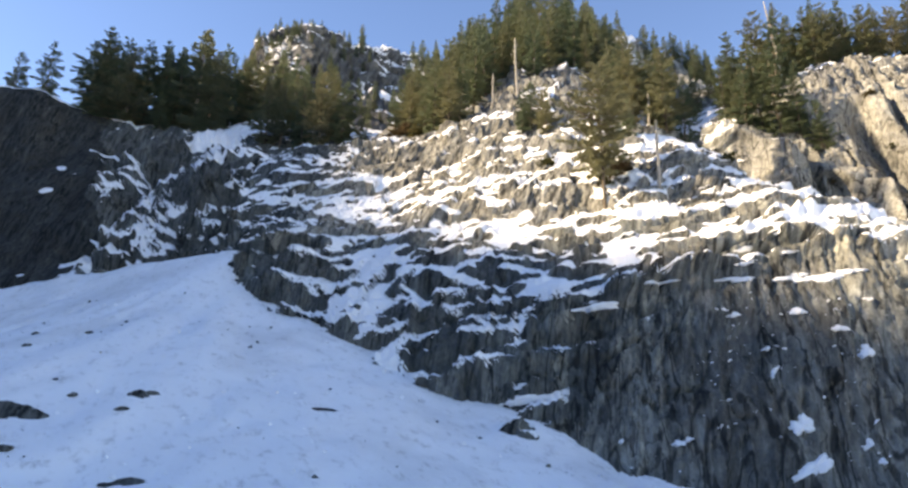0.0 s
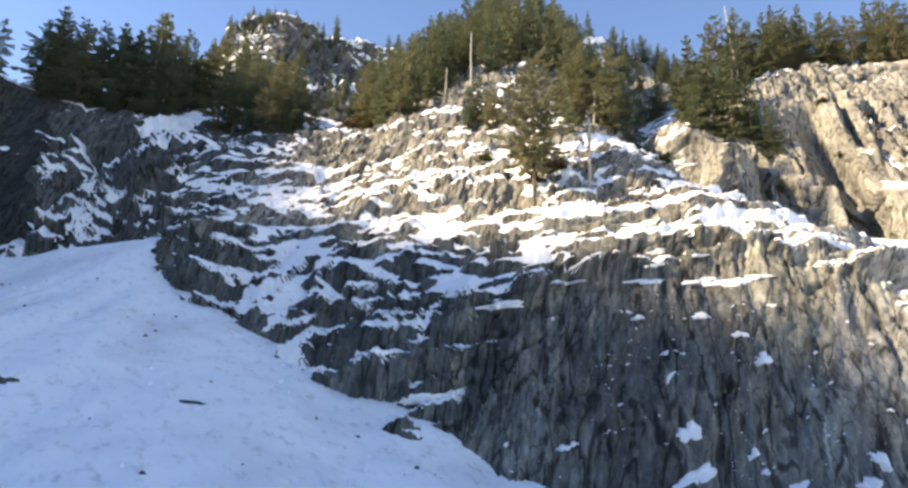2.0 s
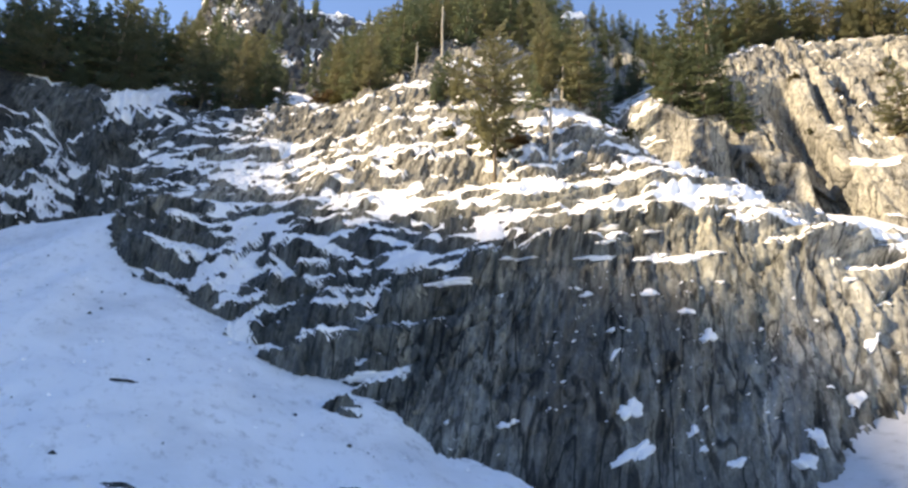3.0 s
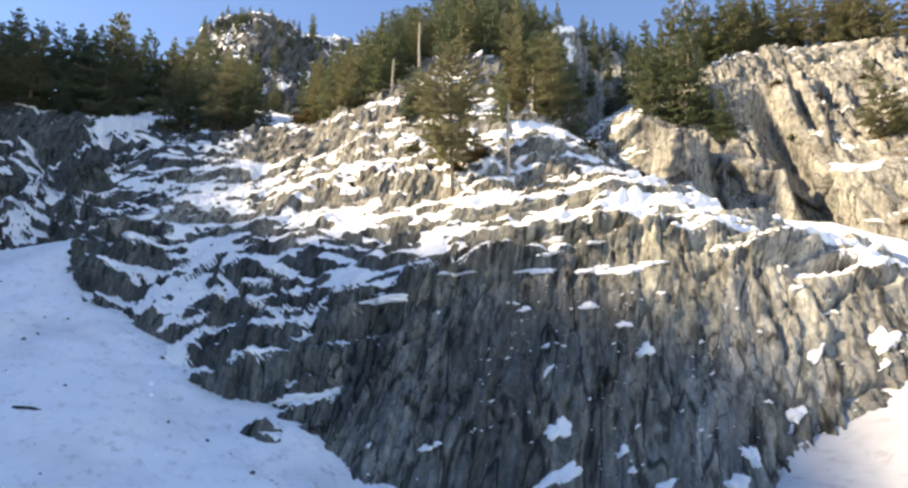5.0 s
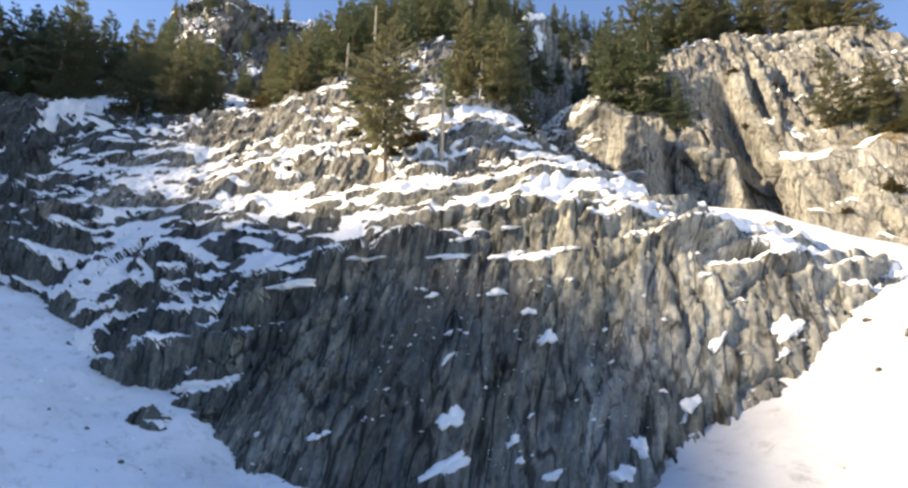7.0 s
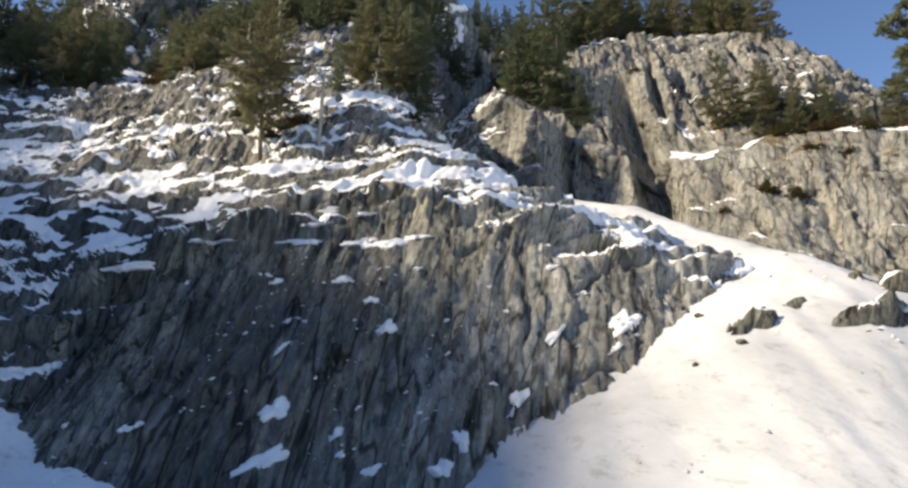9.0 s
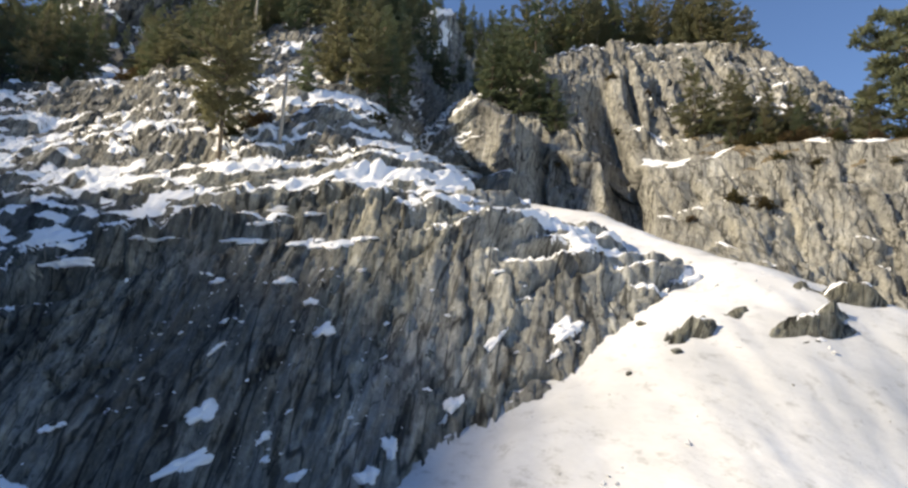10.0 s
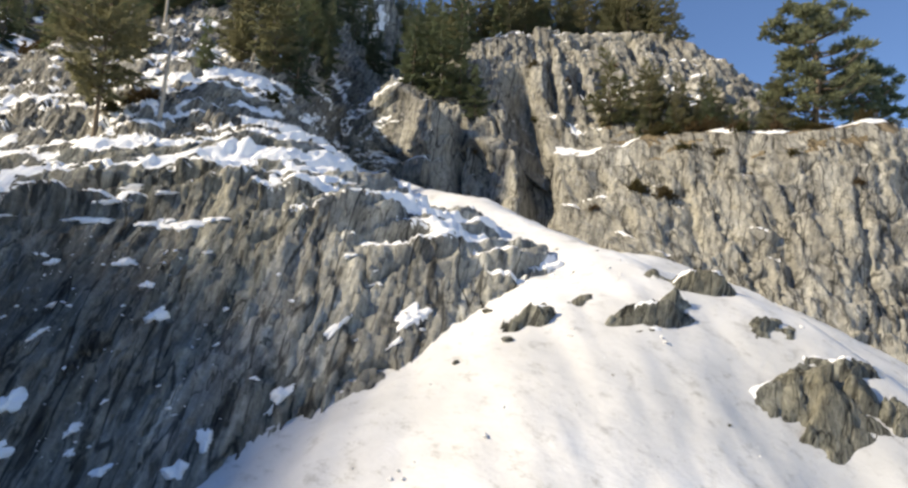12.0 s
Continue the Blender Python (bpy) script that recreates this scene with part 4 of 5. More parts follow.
SHOULDER_SLOPE = ((2, 29, 106.5, 12), (0, 32.8, 107, 14.5), (2, 33.9, 104.5, 15), (0, 37.2, 106, 14), (2, 28.5, 108, 17), (4, 26.1, 98, 8), (0, 35.5, 112, 16))
CRAG_SIDE = ((0, 55.5, 124, 15.9), (1, 58.3, 123.2, 18.3), (0, 61, 121.8, 18.3), (1, 63.6, 120, 15.9), (4, 66, 118, 9.8), (0, 57, 136, 15.9), (1, 61, 133, 17.1), (0, 65, 129.5, 18.3), (4, 56.5, 130, 8.5), (1, 60.5, 141, 19.5), (2, 66, 138, 20.7), (0, 70, 135, 19.5), (1, 73, 132, 15.9))
CRAG_TOP = ((0, 77, 135, 17), (1, 83.5, 136, 17), (0, 90, 134, 15), (1, 96, 132, 17), (0, 73, 138, 17), (2, 75, 132, 14), (3, 78.5, 133, 14), (0, 82, 132.5, 14), (2, 86, 132, 13), (3, 90, 129.5, 12), (2, 94, 128, 11), (3, 97.5, 126, 14), (2, 101, 124.5, 15), (2, 104.2, 121.5, 12), (0, 99.5, 129, 18), (2, 96, 130, 16), (0, 103, 127, 16), (1, 101.6, 128, 18), (0, 97.8, 128.5, 18), (2, 80, 138, 16), (0, 88, 136.5, 15), (1, 94, 133, 14), (0, 84, 141, 16), (2, 91, 138, 14))
CRAG_LEDGE = ((2, 83, 101.5, 13), (4, 85, 100.5, 8), (3, 87.8, 98.5, 12.5), (2, 89.5, 100, 9), (4, 86.3, 98, 6), (2, 92.3, 98, 10), (4, 94, 94.5, 6), (4, 99, 96, 5.5), (2, 90.5, 96, 8), (4, 93, 92, 6), (2, 95.5, 97.5, 9), (4, 97.5, 91, 6), (4, 100, 90, 5), (2, 98.5, 99, 8), (4, 102, 89, 5), (4, 104.5, 88, 6), (4, 89, 95, 5), (4, 96.5, 96.5, 7), (5, 106.8, 88, 20), (2, 100, 88, 8.5), (5, 116.5, 89.5, 14), (4, 102.3, 89.5, 9), (4, 109, 85, 6))
for kind, px, py, hgt in LEFT_RIM + LEFT_WOOD:
    plant(kind, px + rng.uniform(-1, 1), py, hgt * rng.uniform(0.9, 1.25), rng, 1.2)
for trees in (FRONT_GROUP, MID_SLOPE, SHOULDER_SLOPE, CRAG_SIDE, CRAG_TOP, CRAG_LEDGE):
    for kind, px, py, hgt in trees:
        plant(kind, px, py, hgt, rng)
grove(60, -12, 40, 140, 172, 12, 18, (6, 7, 0, 1), 3.1)
grove(8, 30, 41, 134, 172, 12, 17, (6, 7, 6, 0), 3.0)
grove(5, -74, -58, 184, 198, 12, 15, (6, 7), 3.0)
grove(18, 64, 100, 142, 160, 11, 16, (6, 7, 0), 3.2)


def far_woods(name, n, x0, x1, y0, y1, h0, h1, gap, label):
    """Woods too far off to count: many conifers in one mesh, each with its stem."""
    put, co, quads, which, tries = [], [], [], [], 0
    count = 0
    while len(put) < n and tries < n * 40:
        tries += 1
        px, py = rng.uniform(x0, x1), rng.uniform(y0, y1)
        if any((px - a) ** 2 + (py - b) ** 2 < gap * gap for a, b in put):
            continue
        pz = ground_z(px, py)
        if pz is None:
            continue
        put.append((px, py))
        hgt = rng.uniform(h0, h1)
        ob, full, _ = KINDS[rng.choice((6, 7))]
        k, turn = hgt / full, rng.uniform(0, 6.28)
        for child in ob.children:
            me, slot = child.data, int(child.name.startswith("trunk"))
            c = np.empty(len(me.vertices) * 3)
            me.vertices.foreach_get("co", c)
            c = c.reshape(-1, 3)
            x_, y_ = c[:, 0] * math.cos(turn) - c[:, 1] * math.sin(turn), c[:, 0] * math.sin(turn) + c[:, 1] * math.cos(turn)
            co.append(np.stack([px + k * x_, py + k * y_, pz - 0.3 + k * c[:, 2]], -1))
            for f in me.polygons:
                quads.append([count + i for i in f.vertices])
                which.append(slot)
            count += len(c)
    me = bpy.data.meshes.new(name)
    me.from_pydata(np.concatenate(co).tolist(), [], quads)
    me.materials.append(NEEDLES_FAR)
    me.materials.append(BARK)
    me.polygons.foreach_set("material_index", np.array(which, np.int32))
    tagged(new(name, me), label, "trees", kind="stuff")


far_woods("peak_woods", 60, -94, -68, 240, 262, 3, 6, 1.7, "low dark conifers on the flank of the distant peak")
far_woods("peak_woods", 64, -80, -34, 246, 268, 3, 8, 2.0, "small dark conifers scattered over the distant peak")
far_woods("peak_woods", 34, -62, -2, 204, 242, 8, 13, 2.8, "dark conifers at the foot of the distant peak")
far_woods("ridge_woods", 30, -40, 40, 262, 300, 8, 13, 3.0, "conifers along the distant ridge")
far_woods("hill_woods", 42, -12, 42, 172, 212, 11, 17, 3.0, "dense conifers on the high slope")
far_woods("hill_woods", 18, 40, 54, 176, 208, 10, 14, 2.8, "conifers on the shoulder above the gully")
far_woods("hill_woods", 16, 57, 78, 186, 205, 9, 12, 2.6, "conifers along the ridge behind the crag")
far_woods("hill_woods", 36, 57, 100, 160, 206, 9, 14, 2.8, "dense conifers behind the crag")

# tall pine and dead trunks on the terrace
lone = conifer(11, 20, 5.6, 0.26, 0.42, 15.0, 0.05, "tall olive green pine with a bare trunk above snow", 0.62, 1.7, NEEDLES_OLIVE)
lone.matrix_world = pose(18.9, 84.2, ground_z(18.9, 84.2) - 0.3, 2, -2, 30)
lone["group"] = "pines"


def dead_trunk(x, y, height, radius, lean_x, lean_y, label):
    """A bare broken stem with a few branch stubs."""
    r2 = random.Random(int(x * 10))
    bm = bmesh.new()
    pts = [Vector((lean_x * (i / 7) ** 1.2 + r2.uniform(-0.05, 0.05), lean_y * i / 7 + r2.uniform(-0.05, 0.05), -0.5 + (height + 0.5) * i / 7)) for i in range(8)]
    tube(bm, pts, [radius * (1.1 - 0.07 * i) for i in range(7)] + [radius * 0.35], 9)
    for _ in range(6):
        i = r2.randint(3, 6)
        a = r2.uniform(0, 6.28)
        d = Vector((math.cos(a), math.sin(a), r2.uniform(-0.2, 0.5)))
        tube(bm, [pts[i], pts[i] + d * r2.uniform(0.4, 0.9)], [0.05, 0.015], 4)
    me = bpy.data.meshes.new("dead_trunk")
    bm.to_mesh(me)
    bm.free()
    me.materials.append(DEADWOOD)
    ob = new("dead_trunk", me)
    ob.location = (x, y, ground_z(x, y) or 0)
    return tagged(ob, label, "tree trunk", "dead trunks")


dead_trunk(25.3, 82.6, 9.6, 0.24, 0.25, 0.0, "tall bare grey dead tree trunk with a broken top")
dead_trunk(12.5, 128, 13.0, 0.26, -0.2, 0.0, "tall pale dead trunk among green conifers")
dead_trunk(7.5, 126, 7.0, 0.2, 0.2, 0.1, "short pale dead trunk among green conifers")
dead_trunk(67, 131, 19.0, 0.22, -1.8, 0.0, "leaning bare dead trunk above the crag")
dead_trunk(31.0, 104, 6.0, 0.16, 0.3, 0.0, "thin pale dead trunk below the pines")


# ---- bushes ----
def bush_mesh(seed):
    r2 = random.Random(seed)
    verts, faces = [], []
    for _ in range(260):
        a, e = r2.uniform(0, 6.28), r2.uniform(0.0, 1.5)
        rr = r2.uniform(0.35, 1.0) * (0.8 + 0.3 * math.sin(3 * a + seed))
        d = Vector((math.cos(a) * math.cos(e), math.sin(a) * math.cos(e), math.sin(e) * 0.85))
        tuft(verts, faces, r2, d * rr, d, 0.17)
    me = bpy.data.meshes.new("bush")
    me.from_pydata([tuple(q) for q in verts], [], faces)
    me.materials.append(BUSH)
    return me


BUSHES = [bush_mesh(q) for q in (3, 4, 5)]
for px, py, size in ((91.6, 94, 2.0), (92.3, 83.5, 1.6), (90.5, 87.5, 2.1), (98.7, 81, 1.6), (86, 93.5, 1.8), (-11, 137.5, 3.4), (13.6, 96.5, 1.8), (22.5, 88.5, 2.4), (36, 87, 1.6), (65, 123.5, 2.2),
                     (-7.5, 133, 3.0), (103, 83, 1.4), (85, 91, 1.5), (87, 89.3, 1.3), (88.5, 88.2, 1.8), (90.5, 86.4, 1.4), (92.5, 84.6, 1.7), (94.5, 83, 1.2), (96, 81.8, 1.6), (99.5, 79.8, 1.5), (101, 79.4, 1.1), (105, 78, 1.8), (108, 77.4, 1.3), (112, 76.6, 1.6), (86.3, 92.5, 2.0), (91, 88, 2.0), (87.5, 96, 1.8), (76, 118, 1.6), (21, 87, 1.7), (19.5, 86.5, 1.5), (-21, 131, 1.8)):
    ob = new("bush", BUSHES[rng.randrange(3)])
    ob.matrix_world = pose(px, py, ground_z(px, py) - 0.1, 0, 0, rng.uniform(0, 360)) @ Matrix.Diagonal((size, size, size * rng.uniform(0.8, 1.0), 1))
    tagged(ob, "scrubby olive brown bush growing from the rock", "bush", "bushes")


# shrubs rooted in cracks of the crag's wall
for px, py, pz, size in ((79.6, 86.4, 30.0, 2.5), (82.0, 84.2, 29.0, 2.0), (75.4, 88.7, 27.7, 1.0), (88, 82.5, 35, 1.2), (84.5, 85, 36.2, 1.4), (95, 78, 33.5, 1.1), (91, 80.5, 31, 0.9), (101, 75, 29, 1.2), (78, 111, 57, 1.2), (86, 110, 60, 1.3), (76, 113, 49, 1.3), (63, 113, 44, 1.0)):
    hit = BVHS[1].ray_cast(Vector((px - 22, py - 20.5, pz)), Vector((0.73, 0.68, 0)).normalized())
    if hit[0] is None:
        continue
    ob = new("bush", BUSHES[rng.randrange(3)])
    ob.matrix_world = pose(hit[0].x, hit[0].y, hit[0].z - 0.3 * size, 0, 0, rng.uniform(0, 360)) @ Matrix.Diagonal((size, size, size * 0.9, 1))
    tagged(ob, "dark olive brown shrub rooted in a rock crack", "bush", "bushes")


# ---- boulders on the snow ----
def boulder(x, y, w, hgt, seed, mat, label, sink=0.35, deep=0.8):
    bm = bmesh.new()
    bmesh.ops.create_icosphere(bm, subdivisions=4, radius=1.0)
    p = np.array([q.co for q in bm.verts])
    o = seed * 7.3
    w, hgt = 0.78 * w, 0.7 * hgt
    k = 1 + 0.34 * broken(p[:, 0] * 0.9 + o, p[:, 1] * 0.9, p[:, 2] * 0.9, seed, 1.1, 0.12) + 0.09 * broken(p[:, 0] * 3.2 + o, p[:, 1] * 3.2, p[:, 2] * 3.2, seed + 5, 0.9, 0.3)
    p = p * k[:, None]
    for q, c in zip(bm.verts, p):
        q.co = (c[0] * w / 2, c[1] * w * deep / 2, c[2] * hgt / 2)
    me = bpy.data.meshes.new("boulder")
    bm.to_mesh(me)
    bm.free()
    me.materials.append(mat)
    ob = new("boulder", me)
    gz = ground_z(x, y)
    ob.location = (x, y, gz + hgt * (0.5 - sink))
    ob.rotation_euler = (radians(12), 0, radians((seed * 47) % 40 - 20))
    return tagged(ob, label, "rock", "boulders on the snow")


def outcrop(x, y, w, deep, proud, seed, mat, label):
    """Bedrock that breaks through the snow: uneven outline, with snow lying in its hollows."""
    n = 46
    gx_, gy_ = np.meshgrid(np.linspace(-0.62, 0.62, n) * w, np.linspace(-0.62, 0.62, n) * deep)
    r = np.hypot(gx_ / w, gy_ / deep) * 2
    o = seed * 3.7
    wob = fbm(gx_ / w * 2.2 + o, gy_ / deep * 2.2, 0 * gx_ + o, 4, seed)
    lift = proud * (0.80 - r + (0.55 if w < 8 else 0.16) * wob) + 0.22 * proud * broken(gx_ / w * 3.5 + o, gy_ / deep * 3.5, 0 * gx_, seed, 1.0, 0.5) * (r < 0.95)
    lift = np.minimum(lift, proud * 0.75 + 0.15 * lift)
    lift = lift + (0.16 * plates((gx_ + 0.6 * gy_) / 0.8 + o, gy_ / 1.2, seed + 3) + 0.3 * plates((gx_ - 0.4 * gy_) / 2.2 + o, gy_ / 2.5, seed + 4)) * min(1, proud) * smooth(lift, 0, 0.3)
    gz = np.array([[(BVHS[FAN].ray_cast(Vector((x + a, y + c, 300)), Vector((0, 0, -1)))[0] or Vector((0, 0, -60))).z for a, c in zip(ra, rc)] for ra, rc in zip(gx_, gy_)])
    p = np.stack([gx_ + x, gy_ + y - 0.3 * np.maximum(lift, 0), gz + lift], -1)
    ob = new("rock_outcrop", sheet_mesh("rock_outcrop", p, mat, lift > -0.12 * proud, False))
    n2 = normals(p)[..., 2]
    cover = blur(blur(n2 - 0.92 + 0.35 * fbm(gx_ * 0.9 + o, gy_ * 0.9, 0 * gx_, 3, seed + 9), 1, 0), 1, 1)
    cap = p.copy()
    cap[..., 2] += np.clip(cover, -0.4, 0.4) * 0.5
    keep = (cover > -0.03) & (r < 1.15)
    if proud > 0.7 and keep.any():
        top = new("snow_cap", sheet_mesh("snow_cap", cap, SNOW, keep))
        top.parent = ob
        tagged(top, "thin snow in the hollows", kind="stuff")
    return tagged(ob, label, "rock", "rock outcrops")


seed = 200
FAN = 5
for px, py, w, deep, proud in ((55.3, 48.8, 4.8, 2.8, 1.0), (62.7, 46.8, 7.2, 2.8, 1.1), (67.1, 49.8, 6.6, 3.0, 1.1), (68.6, 46.0, 3.4, 1.6, 0.7), (59.0, 49.6, 1.8, 1.0, 0.4), (68.5, 42.0, 8.4, 4.8, 2.0), (71.9, 43.2, 3.6, 2.4, 0.9), (72.2, 40.9, 2.2, 1.5, 0.8)):
    seed += 1
    outcrop(px, py, w, deep, proud, seed, ROCK_GREY, "grey fractured bedrock breaking through the sunlit snow")
for px, py, w, hgt in ((53.8, 47.3, 0.8, 0.5), (53.9, 52.6, 0.9, 0.5), (51, 47.5, 0.5, 0.4)):
    seed += 1
    boulder(px, py, w, hgt, seed, ROCK_GREY, "small grey stone lying on the sunlit snow")
FAN = 4
for px, py, w, deep, proud in ((-29.5, 49.0, 5.0, 1.8, 0.6), (-22.8, 53.0, 2.6, 1.6, 0.5), (-17.6, 40.2, 2.6, 0.9, 0.25), (-3.6, 40.2, 2.4, 0.8, 0.25), (7.6, 45.3, 2.6, 0.9, 0.3), (-9.3, 53.6, 2.4, 0.8, 0.2), (5.3, 58.2, 3.6, 2.4, 1.1)):
    seed += 1
    outcrop(px, py, w, deep, proud, seed, ROCK_BLACK, "dark rock half buried in shaded snow")
for px, py, w, hgt in ((-27.8, 52.7, 0.9, 0.5), (-25.9, 42.3, 1.2, 0.6), (-22.6, 49.6, 1.0, 0.5), (-39.6, 65.9, 1.1, 0.6), (-42.5, 71.8, 0.9, 0.5), (-36.9, 71.7, 0.9, 0.5), (6.5, 51.2, 0.45, 0.4)):
    seed += 1
    boulder(px, py, w, hgt, seed, ROCK_BLACK, "dark boulder lying in shaded snow beside the cliff" if w > 1.5 else "small dark stone lying on the shaded snow", 0.3)


# ---- snow patches clinging to the steep face ----
def snow_patch(x, z, w, hgt, seed, slant=None):
    hit = BVHS[0].ray_cast(Vector((x, 20, z)), Vector((0, 1, 0)))
    if hit[0] is None:
        return
    r2 = random.Random(seed)
    rings, n = 7, 40
    ph_ = [r2.uniform(0, 6.28) for _ in range(6)]
    slant = radians(slant if slant is not None else r2.uniform(15, 45) if z < 9 else r2.uniform(2, 18))
    ca, sa = math.cos(slant), math.sin(slant)
    rag = [r2.uniform(-0.1, 0.1) for _ in range(n)]
    verts, faces = [(0, -0.14, 0)], []
    for i in range(1, rings + 1):
        f = i / rings
        for j in range(n):
            a = 6.2832 * j / n
            edge = 0.95 + 0.16 * math.sin(2 * a + ph_[0]) + 0.17 * math.sin(3 * a + ph_[1]) + 0.13 * math.sin(5 * a + ph_[2]) + rag[j]
            bumpy = 0.05 * math.sin(4 * f + 3 * a + ph_[4])
            across_, up = 1.15 * w / 2 * f * edge * math.cos(a), 0.8 * hgt / 2 * f * edge * math.sin(a)
            verts.append((across_ * ca - up * sa, (-0.14 + bumpy) * (1 - f ** 4) + 0.30 * f ** 6, across_ * sa + up * ca))
    for j in range(n):
        faces.append((0, 1 + j, 1 + (j + 1) % n))
    for i in range(rings - 1):
        for j in range(n):
            a, b = 1 + i * n + j, 1 + i * n + (j + 1) % n
            faces.append((a, a + n, b + n, b))
    # drape the patch over the rock behind it
    put = []
    for q in verts:
        h2 = BVHS[0].ray_cast(Vector((x + q[0], 20, z + q[2])), Vector((0, 1, 0)))
        yy = h2[0].y if h2[0] is not None and abs(h2[0].y - hit[0].y) < 2.5 else hit[0].y + q[2] * 0.5
        put.append((x + q[0], yy + q[1] - 0.12, z + q[2]))
    me = bpy.data.meshes.new("snow_patch")
    me.from_pydata(put, [], faces)
    me.shade_smooth()
    me.materials.append(SNOW)
    tagged(new("snow_patch", me), "small patch of snow clinging to the dark rock face", "snow", "snow patches")


PATCHES_LOW = ((26.4, 2.5, 2.0, 1.9), (26.1, -0.5, 3.1, 1.5), (30.4, 1.1, 1.2, 0.7), (32.7, -0.9, 1.5, 0.7), (41.7, 3.5, 1.8, 1.0), (41.2, 2.6, 0.9, 0.5), (44.6, 7.8, 2.1, 0.9), (49.3, 8.7, 2.8, 1.8), (48.2, 6.9, 1.1, 0.6), (17.1, 1.1, 0.9, 0.7), (17.9, 1.4, 0.7, 0.5), (30.7, -0.1, 0.6, 0.6), (37.9, 0.9, 1.1, 1.6), (36.7, -0.7, 1.3, 1.4), (13.0, 1.2, 0.5, 0.4))
PATCHES_HIGH = ((33.3, 8.2, 1.8, 1.1), (32.1, 10.3, 1.0, 0.9), (29.9, 12.1, 1.7, 1.0), (26.2, 8.7, 0.7, 0.5), (26.1, 6.7, 1.1, 0.6), (24.9, 12.0, 1.2, 0.7), (26.3, 15.6, 3.0, 0.9), (28.1, 19.1, 2.0, 0.6), (31.0, 15.7, 2.6, 1.1), (33.1, 15.4, 3.2, 1.3), (35.2, 15.8, 2.0, 0.8), (41.6, 16.9, 3.0, 0.7), (45.2, 13.1, 1.0, 0.5), (19.1, 15.4, 3.0, 0.5), (13.3, 13.1, 4.0, 1.1), (31.2, 18.2, 1.5, 0.5), (27.2, 17.2, 2.0, 0.6), (35.5, 13.0, 0.8, 0.5), (47.0, 11.0, 0.9, 0.5))
for q in PATCHES_LOW + PATCHES_HIGH:
    seed += 1
    snow_patch(*q, seed)
snow_patch(6.6, 4.7, 5.2, 1.1, 401, 10)
snow_patch(9.3, 5.0, 1.8, 1.4, 402, 20)


# ---- crumbs of rock and clods on the snow slopes ----
def crumbs(name, tree, n, x0, x1, y0, y1, lo, hi, mat, label, category):
    r2 = random.Random(n)
    verts, faces = [], []
    while len(verts) < n * 6:
        px, py = r2.uniform(x0, x1), r2.uniform(y0, y1)
        hit = BVHS[tree].ray_cast(Vector((px, py, 300)), Vector((0, 0, -1)))
        if hit[0] is None or (ground_z(px, py) or 0) > hit[0].z + 0.3:
            x0 += 0.001
            if x0 > x1:
                break
            continue
        d = lo * (hi / lo) ** (r2.random() ** 2)
        i = len(verts)
        for a, b, c in ((1, 0, 0), (-1, 0, 0), (0, 1, 0), (0, -1, 0), (0, 0, 0.8), (0, 0, -0.8)):
            verts.append((px + d * (a + r2.uniform(-0.35, 0.35)), py + d * (b + r2.uniform(-0.35, 0.35)), hit[0].z + 0.1 * d + d * (c + r2.uniform(-0.25, 0.25))))
        for f in ((0, 2, 4), (2, 1, 4), (1, 3, 4), (3, 0, 4), (2, 0, 5), (1, 2, 5), (3, 1, 5), (0, 3, 5)):
            faces.append(tuple(i + q for q in f))
    me = bpy.data.meshes.new(name)
    me.from_pydata(verts, [], faces)
    me.materials.append(mat)
    return tagged(new(name, me), label, category, kind="stuff")


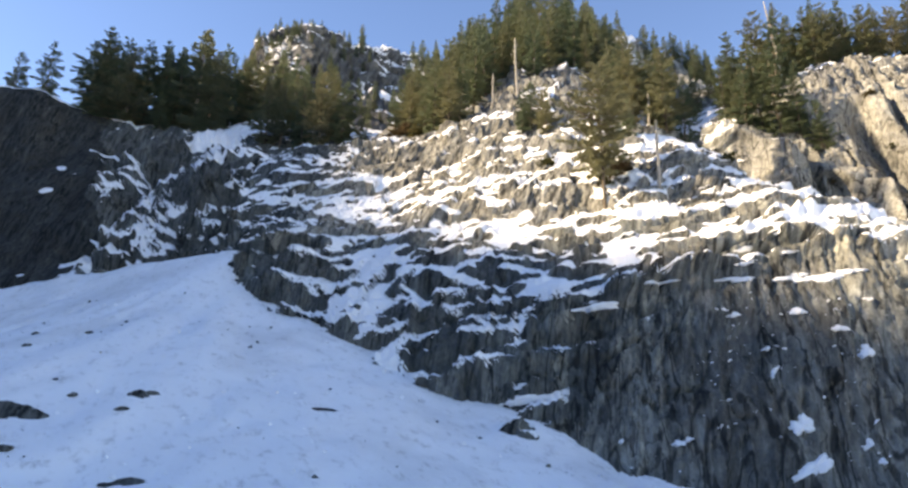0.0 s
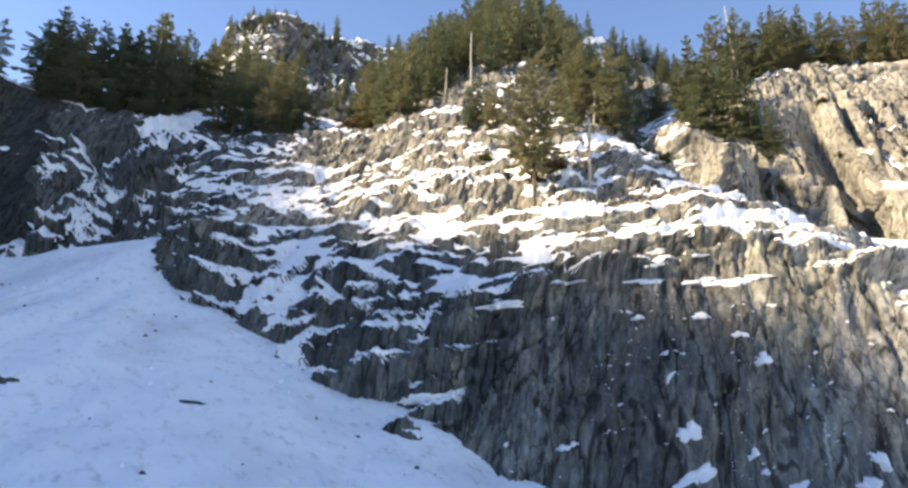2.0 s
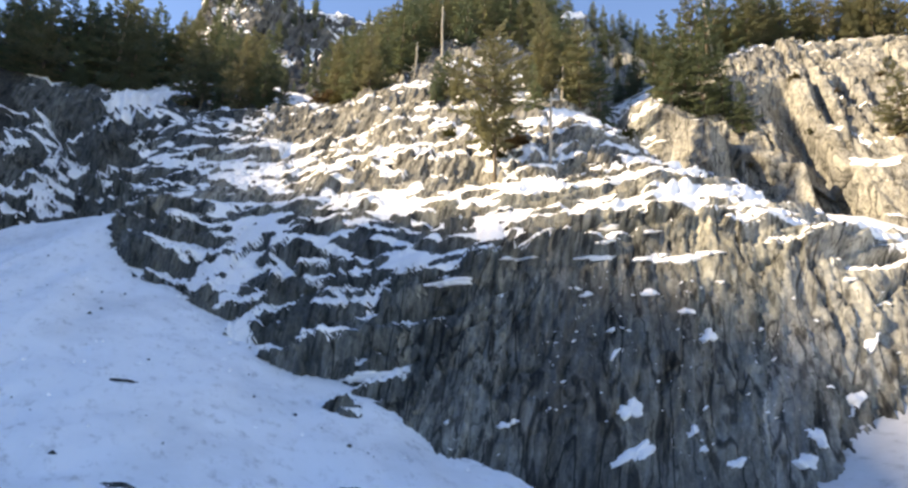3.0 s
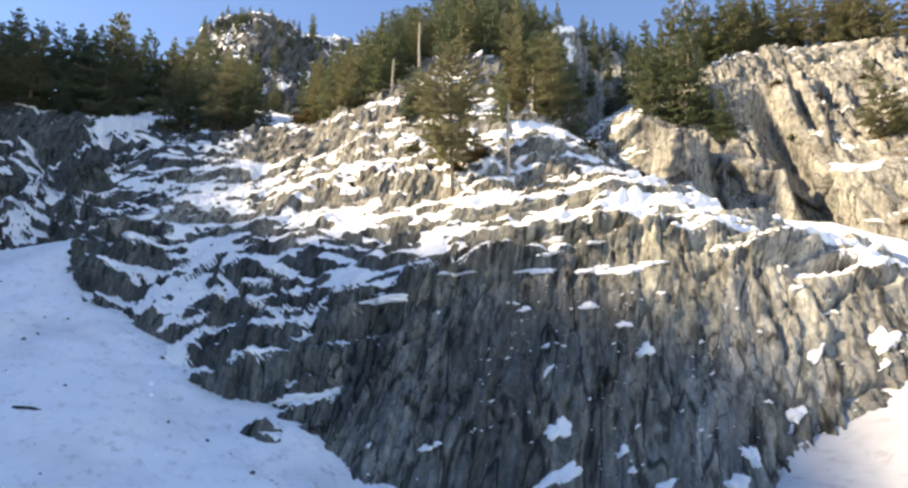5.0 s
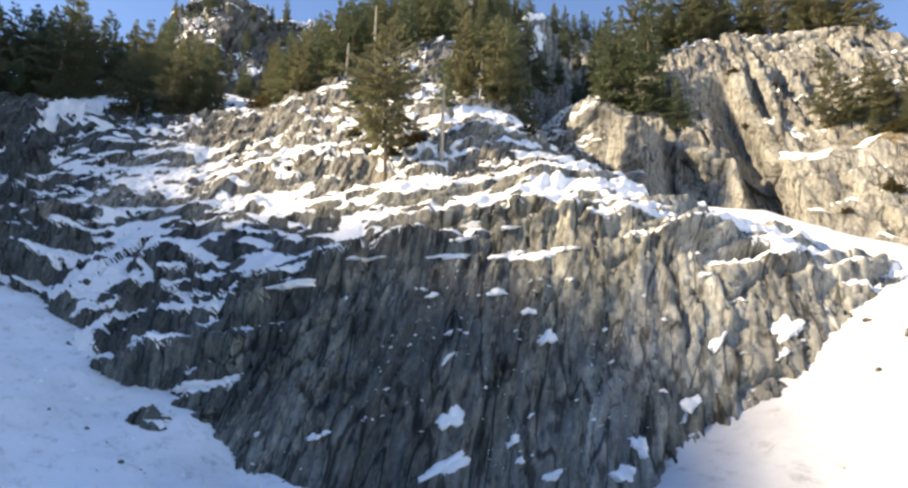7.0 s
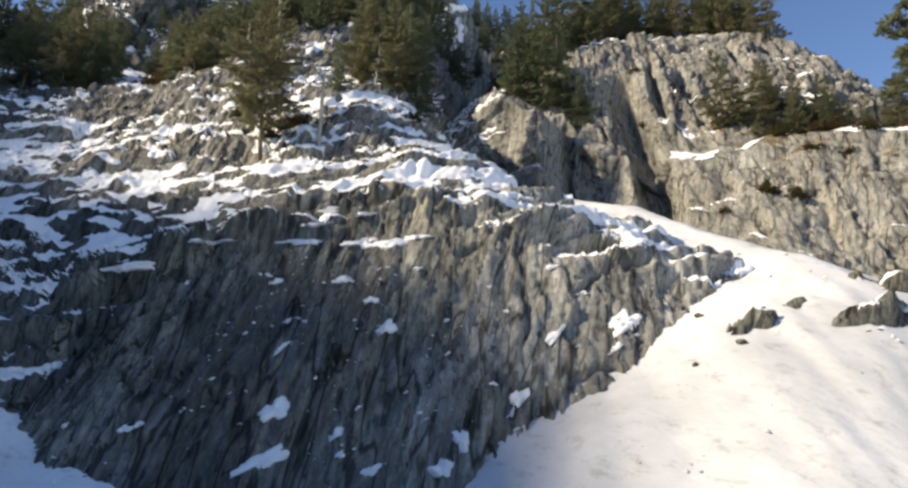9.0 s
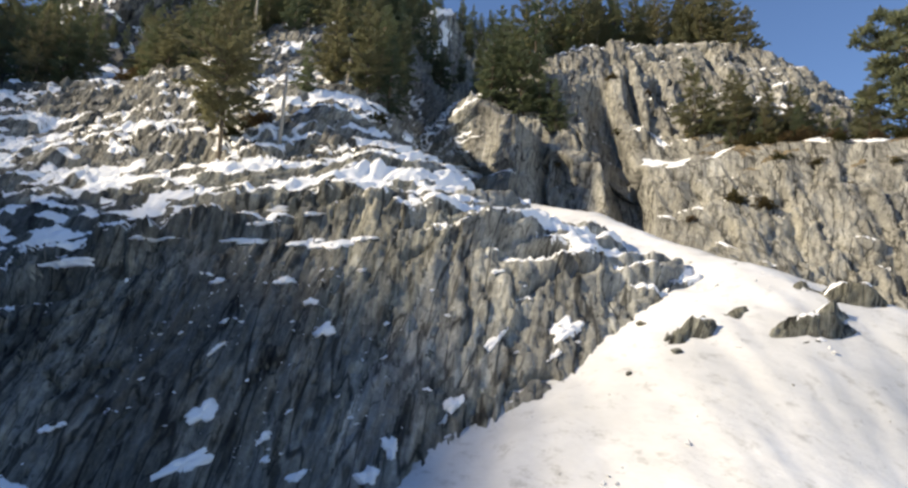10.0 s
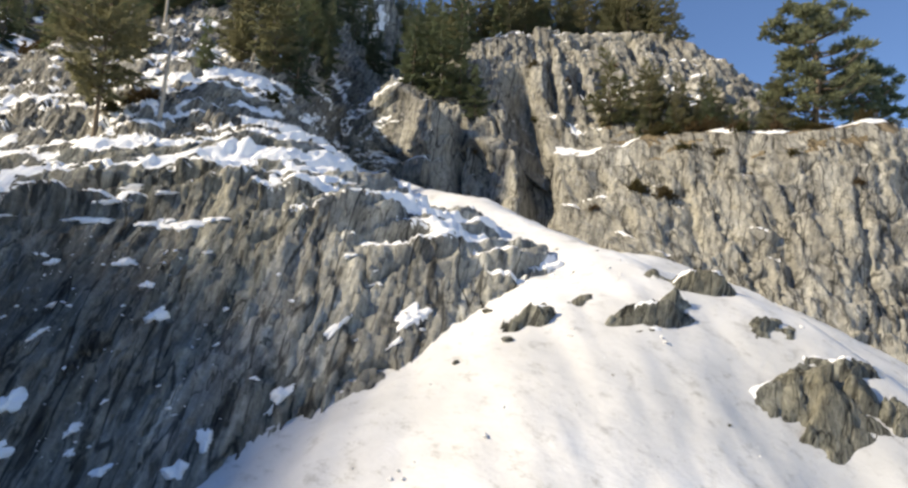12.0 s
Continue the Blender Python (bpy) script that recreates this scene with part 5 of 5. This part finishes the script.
crumbs("stone_crumbs", 4, 110, -60, 20, 36, 92, 0.06, 0.28, ROCK_BLACK, "dark stone crumbs scattered on the shaded snow", "stones")
crumbs("stone_crumbs", 5, 45, 46, 84, 26, 70, 0.04, 0.16, ROCK_GREY, "grey stone crumbs scattered on the sunlit snow", "stones")
crumbs("snow_clods", 4, 260, -60, 20, 34, 90, 0.08, 0.3, SNOW_OLD, "small rolled snow clods on the shaded slope", "snow")
crumbs("snow_clods", 5, 110, 44, 86, 24, 68, 0.06, 0.24, SNOW_GREY, "small rolled snow clods on the sunlit slope", "snow")


def snow_flecks(n, label):
    """Little lumps of snow held in the cracks of the steep face, thickest along a few cracks."""
    r2 = random.Random(77)
    verts, faces = [], []
    tries = 0
    while len(verts) < n * 6 and tries < n * 12:
        tries += 1
        if r2.random() < 0.6:
            cx0, z0, z1 = r2.choice(((26.6, 5, 13.5), (31.5, 7, 15.5), (29.2, -1, 7), (36.0, 2, 9), (20.5, 2, 9), (24.0, 8, 15)))
            pz = r2.uniform(z0, z1)
            px = cx0 + 0.2 * (pz - z0) + r2.gauss(0, 0.8)
        else:
            px, pz = r2.uniform(12, 50), r2.uniform(-3, 16)
        hit = BVHS[0].ray_cast(Vector((px, 20, pz)), Vector((0, 1, 0)))
        if hit[0] is None or hit[0].y > 68:
            continue
        w, t = 0.06 * (5.0 ** (r2.random() ** 2)), r2.uniform(0.3, 0.6)
        i = len(verts)
        c = hit[0] + Vector((0, -0.02, 0))
        sl = r2.uniform(-0.3, 0.5)
        for a, b, d in ((1, 0, sl), (-1, 0, -sl), (0, 0.5, 0), (0, -0.5, 0.1), (0.1, 0, t), (-0.1, 0, -t)):
            verts.append(tuple(c + w * Vector((a + r2.uniform(-0.3, 0.3), b, d + r2.uniform(-0.2, 0.2)))))
        for f in ((0, 2, 4), (2, 1, 4), (1, 3, 4), (3, 0, 4), (2, 0, 5), (1, 2, 5), (3, 1, 5), (0, 3, 5)):
            faces.append(tuple(i + q for q in f))
    me = bpy.data.meshes.new("snow_flecks")
    me.from_pydata(verts, [], faces)
    me.materials.append(SNOW)
    tagged(new("snow_flecks", me), label, "snow", kind="stuff")


snow_flecks(200, "small flecks of snow held in the cracks of the dark face")
